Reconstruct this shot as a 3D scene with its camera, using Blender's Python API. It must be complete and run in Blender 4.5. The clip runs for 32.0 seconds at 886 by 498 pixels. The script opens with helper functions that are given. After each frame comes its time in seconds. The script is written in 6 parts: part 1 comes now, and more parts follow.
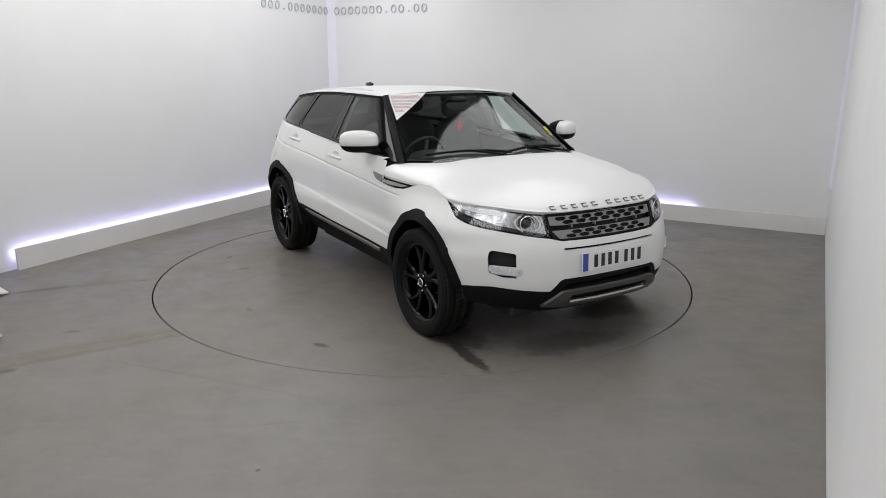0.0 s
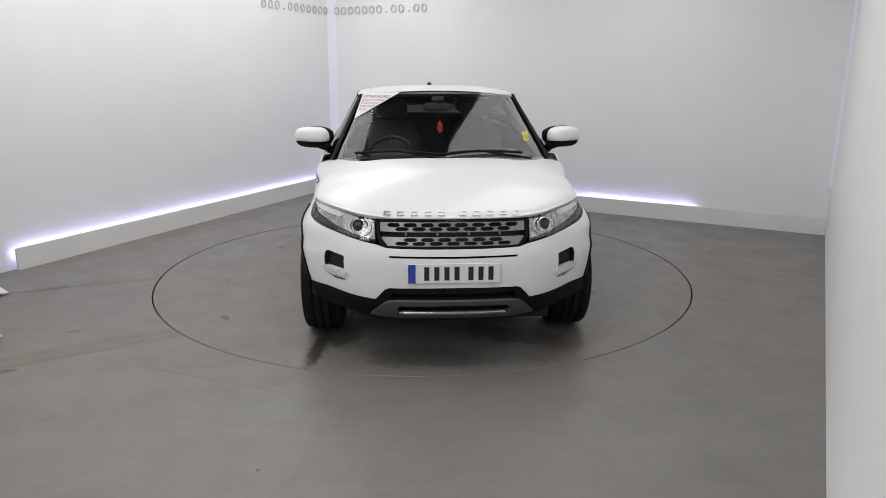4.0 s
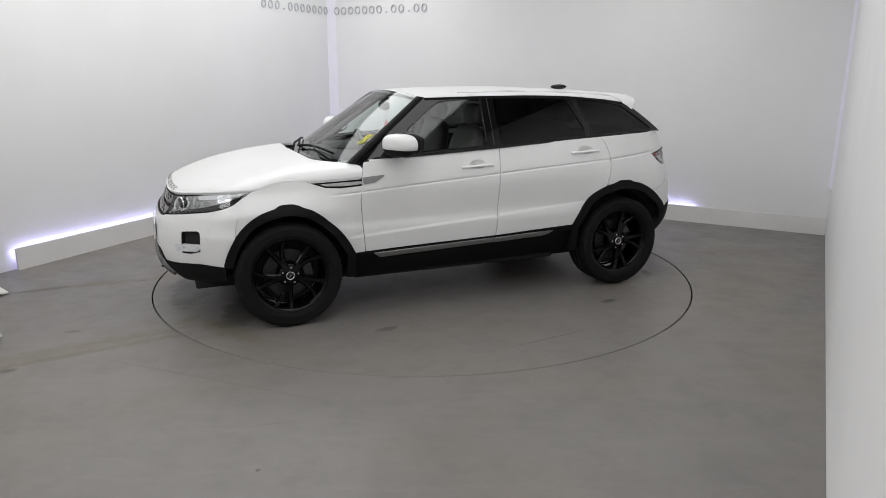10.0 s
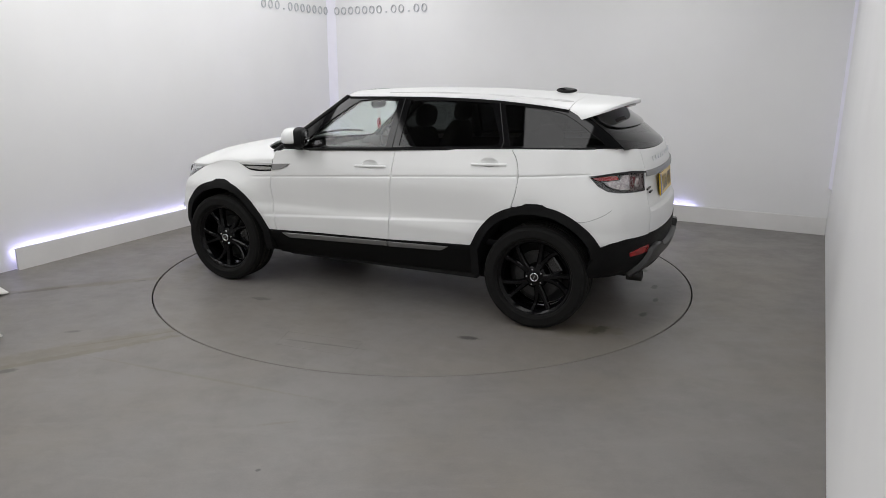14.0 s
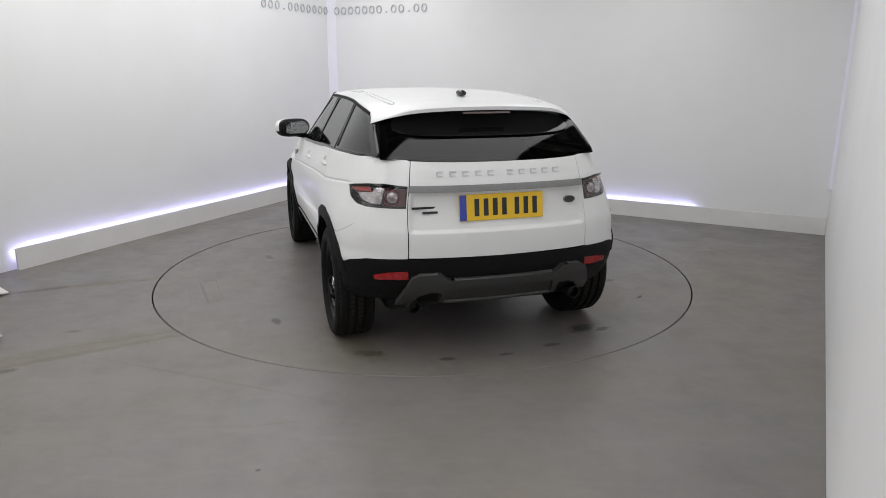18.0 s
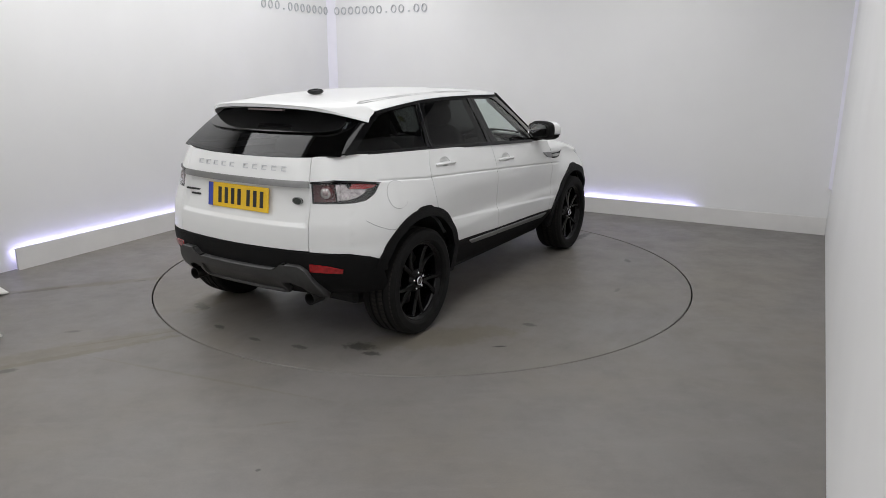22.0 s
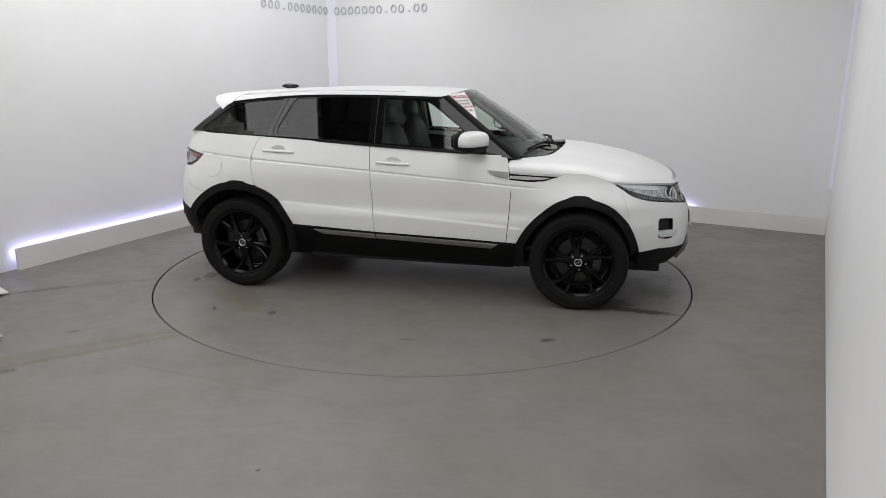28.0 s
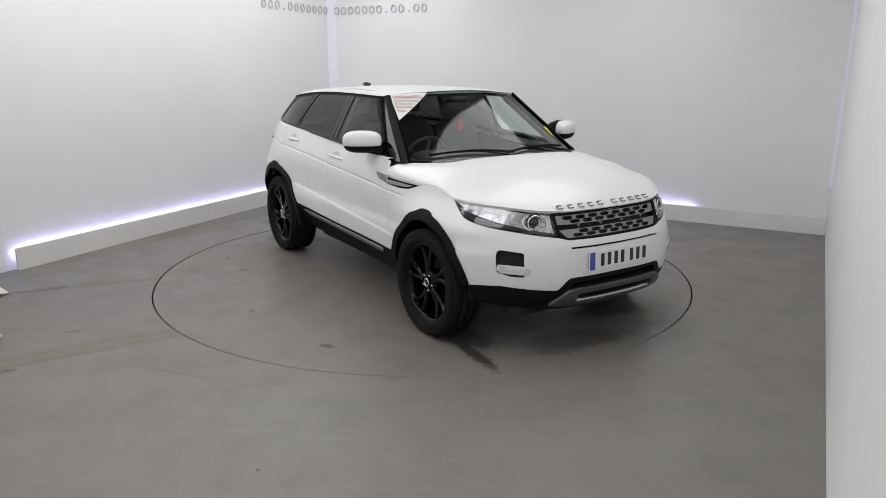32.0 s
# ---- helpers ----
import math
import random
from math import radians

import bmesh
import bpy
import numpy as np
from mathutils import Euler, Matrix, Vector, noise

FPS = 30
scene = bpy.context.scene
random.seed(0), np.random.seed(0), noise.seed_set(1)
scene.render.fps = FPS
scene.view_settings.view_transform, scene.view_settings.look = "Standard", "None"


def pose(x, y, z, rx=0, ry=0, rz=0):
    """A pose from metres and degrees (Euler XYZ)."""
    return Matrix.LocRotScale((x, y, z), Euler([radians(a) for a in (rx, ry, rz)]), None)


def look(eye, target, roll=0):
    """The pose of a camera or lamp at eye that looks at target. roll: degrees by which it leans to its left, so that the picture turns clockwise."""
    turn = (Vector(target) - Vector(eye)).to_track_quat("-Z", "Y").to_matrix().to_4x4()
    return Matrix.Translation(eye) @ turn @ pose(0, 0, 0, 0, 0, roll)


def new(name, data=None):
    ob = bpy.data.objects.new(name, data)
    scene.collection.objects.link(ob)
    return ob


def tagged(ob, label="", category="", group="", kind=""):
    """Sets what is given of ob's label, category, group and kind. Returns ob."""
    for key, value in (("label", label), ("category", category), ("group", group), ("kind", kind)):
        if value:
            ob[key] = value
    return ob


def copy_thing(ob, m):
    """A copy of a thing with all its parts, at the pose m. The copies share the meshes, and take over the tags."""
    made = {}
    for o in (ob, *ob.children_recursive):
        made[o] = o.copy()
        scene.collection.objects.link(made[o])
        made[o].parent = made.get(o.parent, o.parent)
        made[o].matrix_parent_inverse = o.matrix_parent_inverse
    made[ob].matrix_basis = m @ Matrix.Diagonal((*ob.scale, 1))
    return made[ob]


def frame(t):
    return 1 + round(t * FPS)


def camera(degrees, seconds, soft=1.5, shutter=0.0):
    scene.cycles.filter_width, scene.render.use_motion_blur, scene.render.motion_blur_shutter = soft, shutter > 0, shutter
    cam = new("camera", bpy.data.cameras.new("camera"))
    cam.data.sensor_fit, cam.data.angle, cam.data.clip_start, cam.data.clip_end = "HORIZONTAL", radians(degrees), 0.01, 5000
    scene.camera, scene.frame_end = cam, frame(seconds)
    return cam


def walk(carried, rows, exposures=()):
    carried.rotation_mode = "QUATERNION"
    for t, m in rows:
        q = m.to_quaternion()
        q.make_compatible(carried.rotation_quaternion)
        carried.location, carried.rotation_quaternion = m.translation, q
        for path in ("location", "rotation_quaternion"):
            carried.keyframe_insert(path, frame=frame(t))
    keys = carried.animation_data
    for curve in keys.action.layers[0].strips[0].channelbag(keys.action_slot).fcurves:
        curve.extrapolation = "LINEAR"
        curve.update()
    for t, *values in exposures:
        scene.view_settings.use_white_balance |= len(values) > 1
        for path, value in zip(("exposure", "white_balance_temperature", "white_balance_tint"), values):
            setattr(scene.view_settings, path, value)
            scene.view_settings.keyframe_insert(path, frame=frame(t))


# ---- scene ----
# the camera stands still beside the wall and looks over the turntable
cam = camera(64.9, 32.0, soft=0.7)
EYE = (0.0, -5.941, 1.727)
VIEW = look(EYE, (EYE[0] + 0.02623, EYE[1] + 0.96712, EYE[2] - 0.25296), 0.17)
walk(cam, [(0.0, VIEW), (32.0, VIEW)])

# heading of the turntable in degrees, second by second
TURN = [
    (0, 299.5), (0.5, 299.5), (1, 299.3), (1.5, 297.6), (2, 294.1), (2.5, 289.1), (3, 282.9), (3.5, 277.2), (5.5,
    253.0), (6, 246.9), (6.5, 241.1), (7, 235.2), (7.5, 229.4), (8, 223.5), (8.5, 217.7), (9, 211.8), (9.5,
    206.0), (10, 200.2), (10.5, 194.4), (11, 188.6), (11.5, 182.9), (12, 177.1), (12.5, 171.3), (13, 165.3),
    (13.5, 159.4), (14, 153.3), (14.5, 147.5), (16.5, 123.5), (17, 117.3), (17.5, 111.3), (18, 105.2), (18.5,
    99.2), (19, 93.0), (19.5, 87.0), (20, 80.8), (20.5, 74.9), (21, 68.7), (21.5, 62.7), (22, 56.5), (22.5, 50.6),
    (23, 44.5), (23.5, 38.6), (24, 32.6), (24.5, 26.8), (25, 20.9), (25.5, 15.0), (27.5, -8.5), (28, -14.5),
    (28.5, -20.4), (29, -26.3), (29.5, -32.2), (30, -38.1), (30.5, -43.9), (31, -49.5), (31.5, -54.6), (32, -59.1)]

# ---- light ----
world = bpy.data.worlds.new("world")
scene.world = world
world.use_nodes = True
world.node_tree.nodes["Background"].inputs[0].default_value = (0.9, 0.95, 1.0, 1)
world.node_tree.nodes["Background"].inputs[1].default_value = 0.0
scene.view_settings.exposure = 0.0

CEIL = 3.6
# two long rows of light boxes under the ceiling, out of view, along the room: x, y, turn, share of power
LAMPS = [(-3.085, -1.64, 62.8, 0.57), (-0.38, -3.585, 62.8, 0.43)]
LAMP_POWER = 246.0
# length runs on behind the camera as added fill for the sides facing it
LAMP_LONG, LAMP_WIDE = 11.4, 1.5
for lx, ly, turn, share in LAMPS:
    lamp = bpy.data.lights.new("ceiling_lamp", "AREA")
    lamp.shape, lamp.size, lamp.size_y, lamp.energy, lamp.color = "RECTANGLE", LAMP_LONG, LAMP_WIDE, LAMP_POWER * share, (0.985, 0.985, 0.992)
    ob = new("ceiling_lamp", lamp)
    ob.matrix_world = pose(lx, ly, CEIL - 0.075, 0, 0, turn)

# ---- materials ----


def nodes_of(name):
    m = bpy.data.materials.new(name)
    m.use_nodes = True
    return m, m.node_tree.nodes, m.node_tree.links


def mat(name, color, rough=0.5, metal=0.0, coat=0.0, vary=0.0, scale=6.0, bump=0.0, bump_scale=400.0, rough_vary=0.0, glow=None, spec=0.5):
    """A principled material with noise in its tone, gloss and relief."""
    m, n, l = nodes_of(name)
    b = n["Principled BSDF"]
    b.inputs["Base Color"].default_value = (*color, 1)
    b.inputs["Roughness"].default_value = rough
    b.inputs["Metallic"].default_value = metal
    b.inputs["Coat Weight"].default_value = coat
    b.inputs["Specular IOR Level"].default_value = spec
    b.inputs["Coat Roughness"].default_value = 0.04
    co = n.new("ShaderNodeTexCoord")
    if vary or rough_vary:
        t = n.new("ShaderNodeTexNoise")
        t.inputs["Scale"].default_value, t.inputs["Detail"].default_value = scale, 6
        l.new(co.outputs["Object"], t.inputs["Vector"])
        if vary:
            r = n.new("ShaderNodeMapRange")
            r.inputs["From Min"].default_value, r.inputs["From Max"].default_value = 0.3, 0.7
            r.inputs["To Min"].default_value, r.inputs["To Max"].default_value = 1 - vary, 1 + vary
            l.new(t.outputs["Fac"], r.inputs["Value"])
            x = n.new("ShaderNodeMix")
            x.data_type, x.blend_type = "RGBA", "MULTIPLY"
            x.inputs["Factor"].default_value = 1
            x.inputs["A"].default_value = (*color, 1)
            l.new(r.outputs["Result"], x.inputs["B"])
            l.new(x.outputs["Result"], b.inputs["Base Color"])
        if rough_vary:
            r = n.new("ShaderNodeMapRange")
            r.inputs["From Min"].default_value, r.inputs["From Max"].default_value = 0.3, 0.7
            r.inputs["To Min"].default_value, r.inputs["To Max"].default_value = rough - rough_vary, rough + rough_vary
            l.new(t.outputs["Fac"], r.inputs["Value"])
            l.new(r.outputs["Result"], b.inputs["Roughness"])
    if bump:
        t = n.new("ShaderNodeTexNoise")
        t.inputs["Scale"].default_value, t.inputs["Detail"].default_value = bump_scale, 3
        l.new(co.outputs["Object"], t.inputs["Vector"])
        p = n.new("ShaderNodeBump")
        p.inputs["Strength"].default_value, p.inputs["Distance"].default_value = bump, 0.002
        l.new(t.outputs["Fac"], p.inputs["Height"])
        l.new(p.outputs["Normal"], b.inputs["Normal"])
    if glow:
        b.inputs["Emission Color"].default_value = (*glow[0], 1)
        b.inputs["Emission Strength"].default_value = glow[1]
    return m


def glass(name, tint, gloss=0.9, rough=0.02, least=0.055):
    """A thin pane: tinted see-through with a Fresnel mirror on it."""
    m, n, l = nodes_of(name)
    n.remove(n["Principled BSDF"])
    tr, gl, mx = n.new("ShaderNodeBsdfTransparent"), n.new("ShaderNodeBsdfGlossy"), n.new("ShaderNodeMixShader")
    tr.inputs["Color"].default_value = (*tint, 1)
    gl.inputs["Color"].default_value = (gloss, gloss, gloss, 1)
    gl.inputs["Roughness"].default_value = rough
    lw, pw, ml = n.new("ShaderNodeLayerWeight"), n.new("ShaderNodeMath"), n.new("ShaderNodeMapRange")
    lw.inputs["Blend"].default_value = 0.5
    pw.operation, pw.inputs[1].default_value = "POWER", 5.0
    ml.inputs["To Min"].default_value, ml.inputs["To Max"].default_value = least, 0.95
    l.new(lw.outputs["Facing"], pw.inputs[0])
    l.new(pw.outputs[0], ml.inputs["Value"])
    l.new(ml.outputs["Result"], mx.inputs["Fac"])
    l.new(tr.outputs[0], mx.inputs[1])
    l.new(gl.outputs[0], mx.inputs[2])
    l.new(mx.outputs[0], n["Material Output"].inputs["Surface"])
    return m


def stained_floor(name, base, stains, coord_turn=0.0):
    """Painted concrete: mottled grey with scuffs, and stains with shapes of their own.
    A stain: x, y, half length, half width, turn in degrees, strength, colour."""
    m, n, l = nodes_of(name)
    b = n["Principled BSDF"]
    co = n.new("ShaderNodeTexCoord")

    def noise_tex(scale, detail=6, rough=0.6, stretch=None):
        t = n.new("ShaderNodeTexNoise")
        t.inputs["Scale"].default_value, t.inputs["Detail"].default_value, t.inputs["Roughness"].default_value = scale, detail, rough
        src = co.outputs["Object"]
        if stretch:
            k = n.new("ShaderNodeMapping")
            k.inputs["Rotation"].default_value[2], k.inputs["Scale"].default_value = radians(stretch[1]), (1, stretch[0], 1)
            l.new(src, k.inputs["Vector"])
            src = k.outputs["Vector"]
        l.new(src, t.inputs["Vector"])
        return t.outputs["Fac"]

    def math_node(op, a, c=None, clamp=False):
        k = n.new("ShaderNodeMath")
        k.operation, k.use_clamp = op, clamp
        for i, v in enumerate((a, c)):
            if v is None:
                continue
            if isinstance(v, (int, float)):
                k.inputs[i].default_value = v
            else:
                l.new(v, k.inputs[i])
        return k.outputs[0]

    def rng(v, a, c, d, e):
        k = n.new("ShaderNodeMapRange")
        for key, val in zip(("From Min", "From Max", "To Min", "To Max"), (a, c, d, e)):
            k.inputs[key].default_value = val
        l.new(v, k.inputs["Value"])
        return k.outputs["Result"]

    def blend(fac, a, colour):
        k = n.new("ShaderNodeMix")
        k.data_type = "RGBA"
        l.new(fac, k.inputs["Factor"])
        l.new(a, k.inputs["A"])
        k.inputs["B"].default_value = (*colour, 1)
        return k.outputs["Result"]

    rgb = n.new("ShaderNodeRGB")
    rgb.outputs[0].default_value = (*base, 1)
    col = rgb.outputs[0]
    big, mid, fine = noise_tex(0.55, 4), noise_tex(3.2, 8, 0.7), noise_tex(110, 4, 0.75)
    wipe = noise_tex(2.4, 7, 0.65, (4.0, 35))
    dark = tuple(c * 0.80 for c in base)
    light = tuple(min(1, c * 1.16) for c in base)
    warm = (base[0] * 1.0, base[1] * 0.93, base[2] * 0.80)
    col = blend(rng(big, 0.40, 0.68, 0, 0.75), col, warm)
    col = blend(rng(mid, 0.45, 0.75, 0, 0.75), col, dark)
    col = blend(rng(wipe, 0.52, 0.72, 0, 0.5), col, light)
    col = blend(rng(fine, 0.45, 0.75, 0, 0.55), col, dark)
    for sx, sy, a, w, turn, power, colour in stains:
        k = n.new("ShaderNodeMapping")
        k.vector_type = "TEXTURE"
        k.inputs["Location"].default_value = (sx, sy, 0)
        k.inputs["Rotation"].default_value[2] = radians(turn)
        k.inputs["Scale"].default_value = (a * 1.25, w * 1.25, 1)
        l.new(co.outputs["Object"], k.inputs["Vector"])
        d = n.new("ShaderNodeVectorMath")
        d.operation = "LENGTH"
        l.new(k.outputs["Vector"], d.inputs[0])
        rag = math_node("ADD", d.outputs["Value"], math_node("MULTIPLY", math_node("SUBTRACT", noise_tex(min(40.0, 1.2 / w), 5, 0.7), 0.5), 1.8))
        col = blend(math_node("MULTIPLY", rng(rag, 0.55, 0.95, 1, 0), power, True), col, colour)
    l.new(col, b.inputs["Base Color"])
    l.new(rng(mid, 0.3, 0.7, 0.30, 0.46), b.inputs["Roughness"])
    b.inputs["Specular IOR Level"].default_value = 0.36
    p = n.new("ShaderNodeBump")
    p.inputs["Strength"].default_value, p.inputs["Distance"].default_value = 0.25, 0.002
    l.new(noise_tex(140, 4), p.inputs["Height"])
    l.new(p.outputs["Normal"], b.inputs["Normal"])
    return m


M_WALL = mat("wall_paint", (0.86, 0.86, 0.86), 0.55, vary=0.02, scale=1.3, bump=0.15, bump_scale=90)
M_PLINTH = mat("plinth_paint", (0.80, 0.79, 0.775), 0.5, vary=0.03, scale=4, bump=0.1, bump_scale=60)
M_CEIL = mat("ceiling_paint", (0.16, 0.16, 0.16), 0.8, vary=0.03)
M_LED = mat("led_strip", (0.8, 0.8, 0.9), 0.4, glow=((0.50, 0.49, 1.0), 16.0))
# wall white with faint emission: lavender strip light put into the material
M_CORNERGLOW = mat("glowing_corner_paint", (0.84, 0.84, 0.86), 0.55, vary=0.02, glow=((0.62, 0.55, 1.0), 0.10))
M_DIFF = mat("lamp_diffuser", (0.85, 0.85, 0.85), 0.4, glow=((1, 0.99, 0.98), 0.3))
M_LAMPFRAME = mat("lamp_frame", (0.7, 0.7, 0.7), 0.4, vary=0.02)
M_LETTER = mat("wall_letter_grey", (0.58, 0.59, 0.61), 0.4, vary=0.05)
M_CLOTH = mat("white_sheet", (0.72, 0.71, 0.68), 0.9, vary=0.05, bump=0.3, bump_scale=700)
M_PIT = mat("pit_dark", (0.012, 0.011, 0.01), 0.9, vary=0.2)
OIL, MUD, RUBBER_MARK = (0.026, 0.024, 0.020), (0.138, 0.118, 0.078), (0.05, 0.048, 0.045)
BASE_FLOOR = (0.196, 0.185, 0.176)
FLOOR_STAINS = [
    (-3.05, -0.58, 0.22, 0.035, 25, 0.75, RUBBER_MARK), (-2.65, -0.42, 0.8, 0.05, 20, 0.5, MUD), (-2.2, -1.90, 0.85, 0.035, 30, 0.6, MUD), (-2.25, -1.80, 0.8, 0.09, 30, 0.4, MUD), (-1.95, -1.62, 0.35, 0.012, 25, 0.6, MUD),
    (-2.36, -1.49, 0.05, 0.02, 10, 0.6, RUBBER_MARK), (-2.36, -0.34, 0.05, 0.015, 20, 0.6, RUBBER_MARK), (-2.45, -2.12, 0.06, 0.03, 20, 0.6, OIL),
    (-0.74, -3.19, 0.012, 0.012, 0, 0.7, RUBBER_MARK), (-0.74, -2.77, 0.10, 0.012, 10, 0.3, MUD), (-1.35, -2.2, 0.9, 0.012, -22, 0.3, MUD)]
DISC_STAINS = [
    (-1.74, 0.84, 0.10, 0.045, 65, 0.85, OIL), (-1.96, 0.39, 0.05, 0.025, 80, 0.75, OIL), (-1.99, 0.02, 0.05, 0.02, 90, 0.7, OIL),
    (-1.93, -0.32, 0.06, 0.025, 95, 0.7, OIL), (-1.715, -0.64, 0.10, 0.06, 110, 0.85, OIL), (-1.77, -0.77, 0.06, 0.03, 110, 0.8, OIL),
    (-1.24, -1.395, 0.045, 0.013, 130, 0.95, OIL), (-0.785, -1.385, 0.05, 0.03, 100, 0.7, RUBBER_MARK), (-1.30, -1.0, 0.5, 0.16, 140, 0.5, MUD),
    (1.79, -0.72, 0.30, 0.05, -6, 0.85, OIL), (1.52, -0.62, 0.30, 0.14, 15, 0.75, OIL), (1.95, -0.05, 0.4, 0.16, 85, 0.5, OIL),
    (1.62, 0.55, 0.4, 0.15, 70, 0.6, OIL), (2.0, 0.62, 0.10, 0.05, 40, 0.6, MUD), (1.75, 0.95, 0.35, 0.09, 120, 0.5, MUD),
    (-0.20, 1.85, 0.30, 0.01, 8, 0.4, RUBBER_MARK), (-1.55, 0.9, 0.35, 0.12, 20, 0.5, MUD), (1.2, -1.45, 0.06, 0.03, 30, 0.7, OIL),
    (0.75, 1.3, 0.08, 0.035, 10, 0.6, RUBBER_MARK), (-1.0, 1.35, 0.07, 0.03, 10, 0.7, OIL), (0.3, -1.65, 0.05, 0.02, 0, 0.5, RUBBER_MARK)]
M_FLOOR = stained_floor("painted_concrete", BASE_FLOOR, FLOOR_STAINS)
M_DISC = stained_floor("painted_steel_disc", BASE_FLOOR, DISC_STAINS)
M_PAINT = mat("white_car_paint", (0.775, 0.78, 0.775), 0.36, coat=0.32, spec=0.3, vary=0.012, scale=3)
M_PAINT.node_tree.nodes["Principled BSDF"].inputs["Coat Roughness"].default_value = 0.16
M_PLASTIC = mat("black_plastic", spec=0.15, color=(0.006, 0.006, 0.0063), rough=0.6, vary=0.15, scale=30, bump=0.35, bump_scale=900)
M_GLOSS = mat("gloss_black", (0.004, 0.004, 0.0045), 0.06, vary=0.1, spec=0.4)
M_RIM = mat("gloss_black_alloy", (0.0025, 0.0025, 0.003), 0.11, coat=0.0, spec=0.2, vary=0.1, scale=20, rough_vary=0.05)
M_RUBBER = mat("tyre_rubber", spec=0.25, color=(0.0045, 0.0044, 0.0042), rough=0.8, vary=0.25, scale=25, bump=0.3, bump_scale=300)
M_TREAD = mat("dusty_tread_rubber", spec=0.2, color=(0.022, 0.020, 0.018), rough=0.9, vary=0.3, scale=30, bump=0.3, bump_scale=200)
M_SILVER = mat("grey_metal_paint", (0.27, 0.27, 0.27), 0.36, metal=0.75, vary=0.05, scale=40)
M_ATLAS = mat("silver_trim", (0.42, 0.42, 0.41), 0.24, metal=0.85, vary=0.05, scale=40)
M_SKID = mat("dark_skid_paint", (0.065, 0.065, 0.065), 0.42, metal=0.5, vary=0.06, scale=40)
M_CHROME = mat("chrome", (0.75, 0.76, 0.78), 0.1, metal=1.0, rough_vary=0.04)
M_DARK = mat("underbody_dark", (0.010, 0.010, 0.010), 0.8, vary=0.3, scale=10)
M_CABIN = mat("cabin_charcoal", (0.028, 0.028, 0.030), 0.7, vary=0.15, scale=20, bump=0.3)
M_SEAT = mat("grey_leather", (0.024, 0.023, 0.023), 0.55, vary=0.15, scale=12, bump=0.25, bump_scale=200)
M_LINING = mat("pale_headlining", (0.24, 0.235, 0.225), 0.9, vary=0.05, bump=0.2)
M_JOINT = mat("hatch_joint_grey", (0.16, 0.15, 0.142), 0.7, vary=0.2)
M_DISCDARK = mat("brake_steel", (0.05, 0.05, 0.05), 0.45, metal=0.9, vary=0.2, scale=30)
M_SEAM = mat("shut_gap", (0.03, 0.03, 0.03), 0.8, vary=0.1)
M_GLASS = glass("clear_glass", (0.82, 0.88, 0.85))
M_TINT = glass("privacy_glass", (0.045, 0.048, 0.048), least=0.034)
M_REARGLASS = glass("rear_privacy_glass", (0.07, 0.074, 0.074), least=0.03)
M_LENS = glass("clear_lens", (0.95, 0.96, 0.97))
M_RED = mat("red_lens", (0.40, 0.006, 0.010), 0.12, coat=1.0, vary=0.1)
M_REFLECTOR = mat("red_reflector", (0.29, 0.004, 0.006), 0.12, coat=0.7, vary=0.35, scale=40)
M_REDDARK = mat("dark_red_lens", (0.06, 0.008, 0.010), 0.15, coat=0.5, vary=0.1)
M_LAMPBLACK = mat("lamp_housing_black", (0.012, 0.012, 0.013), 0.25, coat=0.5, vary=0.1)
M_PLATEW = mat("white_plate", (0.78, 0.79, 0.80), 0.3, coat=0.4, vary=0.01)
M_PLATEY = mat("yellow_plate", (0.80, 0.50, 0.008), 0.3, coat=0.4, vary=0.02)
M_BLUE = mat("blue_band", (0.02, 0.05, 0.36), 0.3, coat=0.4, vary=0.03)
M_INK = mat("black_ink", (0.015, 0.015, 0.016), 0.35, vary=0.05)
M_REDINK = mat("red_ink", (0.38, 0.07, 0.09), 0.5, vary=0.05)
M_GREYINK = mat("grey_ink", (0.30, 0.22, 0.22), 0.5, vary=0.05)
M_CARD = mat("white_card", (0.82, 0.80, 0.80), 0.5, vary=0.02)
M_YELLOW = mat("yellow_sticker", (0.62, 0.60, 0.04), 0.5, vary=0.05)
M_REDTAG = mat("red_felt", (0.55, 0.03, 0.03), 0.8, vary=0.1)
M_GREEN = mat("green_badge", (0.006, 0.016, 0.011), 0.25, coat=0.5, vary=0.1)
M_LAMPSILVER = mat("lamp_reflector", (0.50, 0.505, 0.515), 0.24, metal=0.85, vary=0.4, scale=28)
M_BRAKE = mat("smoked_brake_lens", (0.22, 0.17, 0.17), 0.25, coat=0.4, vary=0.1)
M_FOG = mat("clear_fog_lens", (0.74, 0.75, 0.76), 0.2, coat=0.6, vary=0.15, scale=60)
M_CLEARTAIL = mat("smoked_clear_lens", (0.52, 0.47, 0.47), 0.18, metal=0.6, vary=0.55, scale=45)
M_GROOVE = mat("roof_groove_grey", (0.68, 0.68, 0.68), 0.6, vary=0.1)
M_LINE = mat("pale_gap", (0.26, 0.26, 0.26), 0.7, vary=0.1)
M_MIRROR = mat("mirror_glass", (0.85, 0.86, 0.88), 0.02, metal=1.0)

# ---- mesh helpers ----


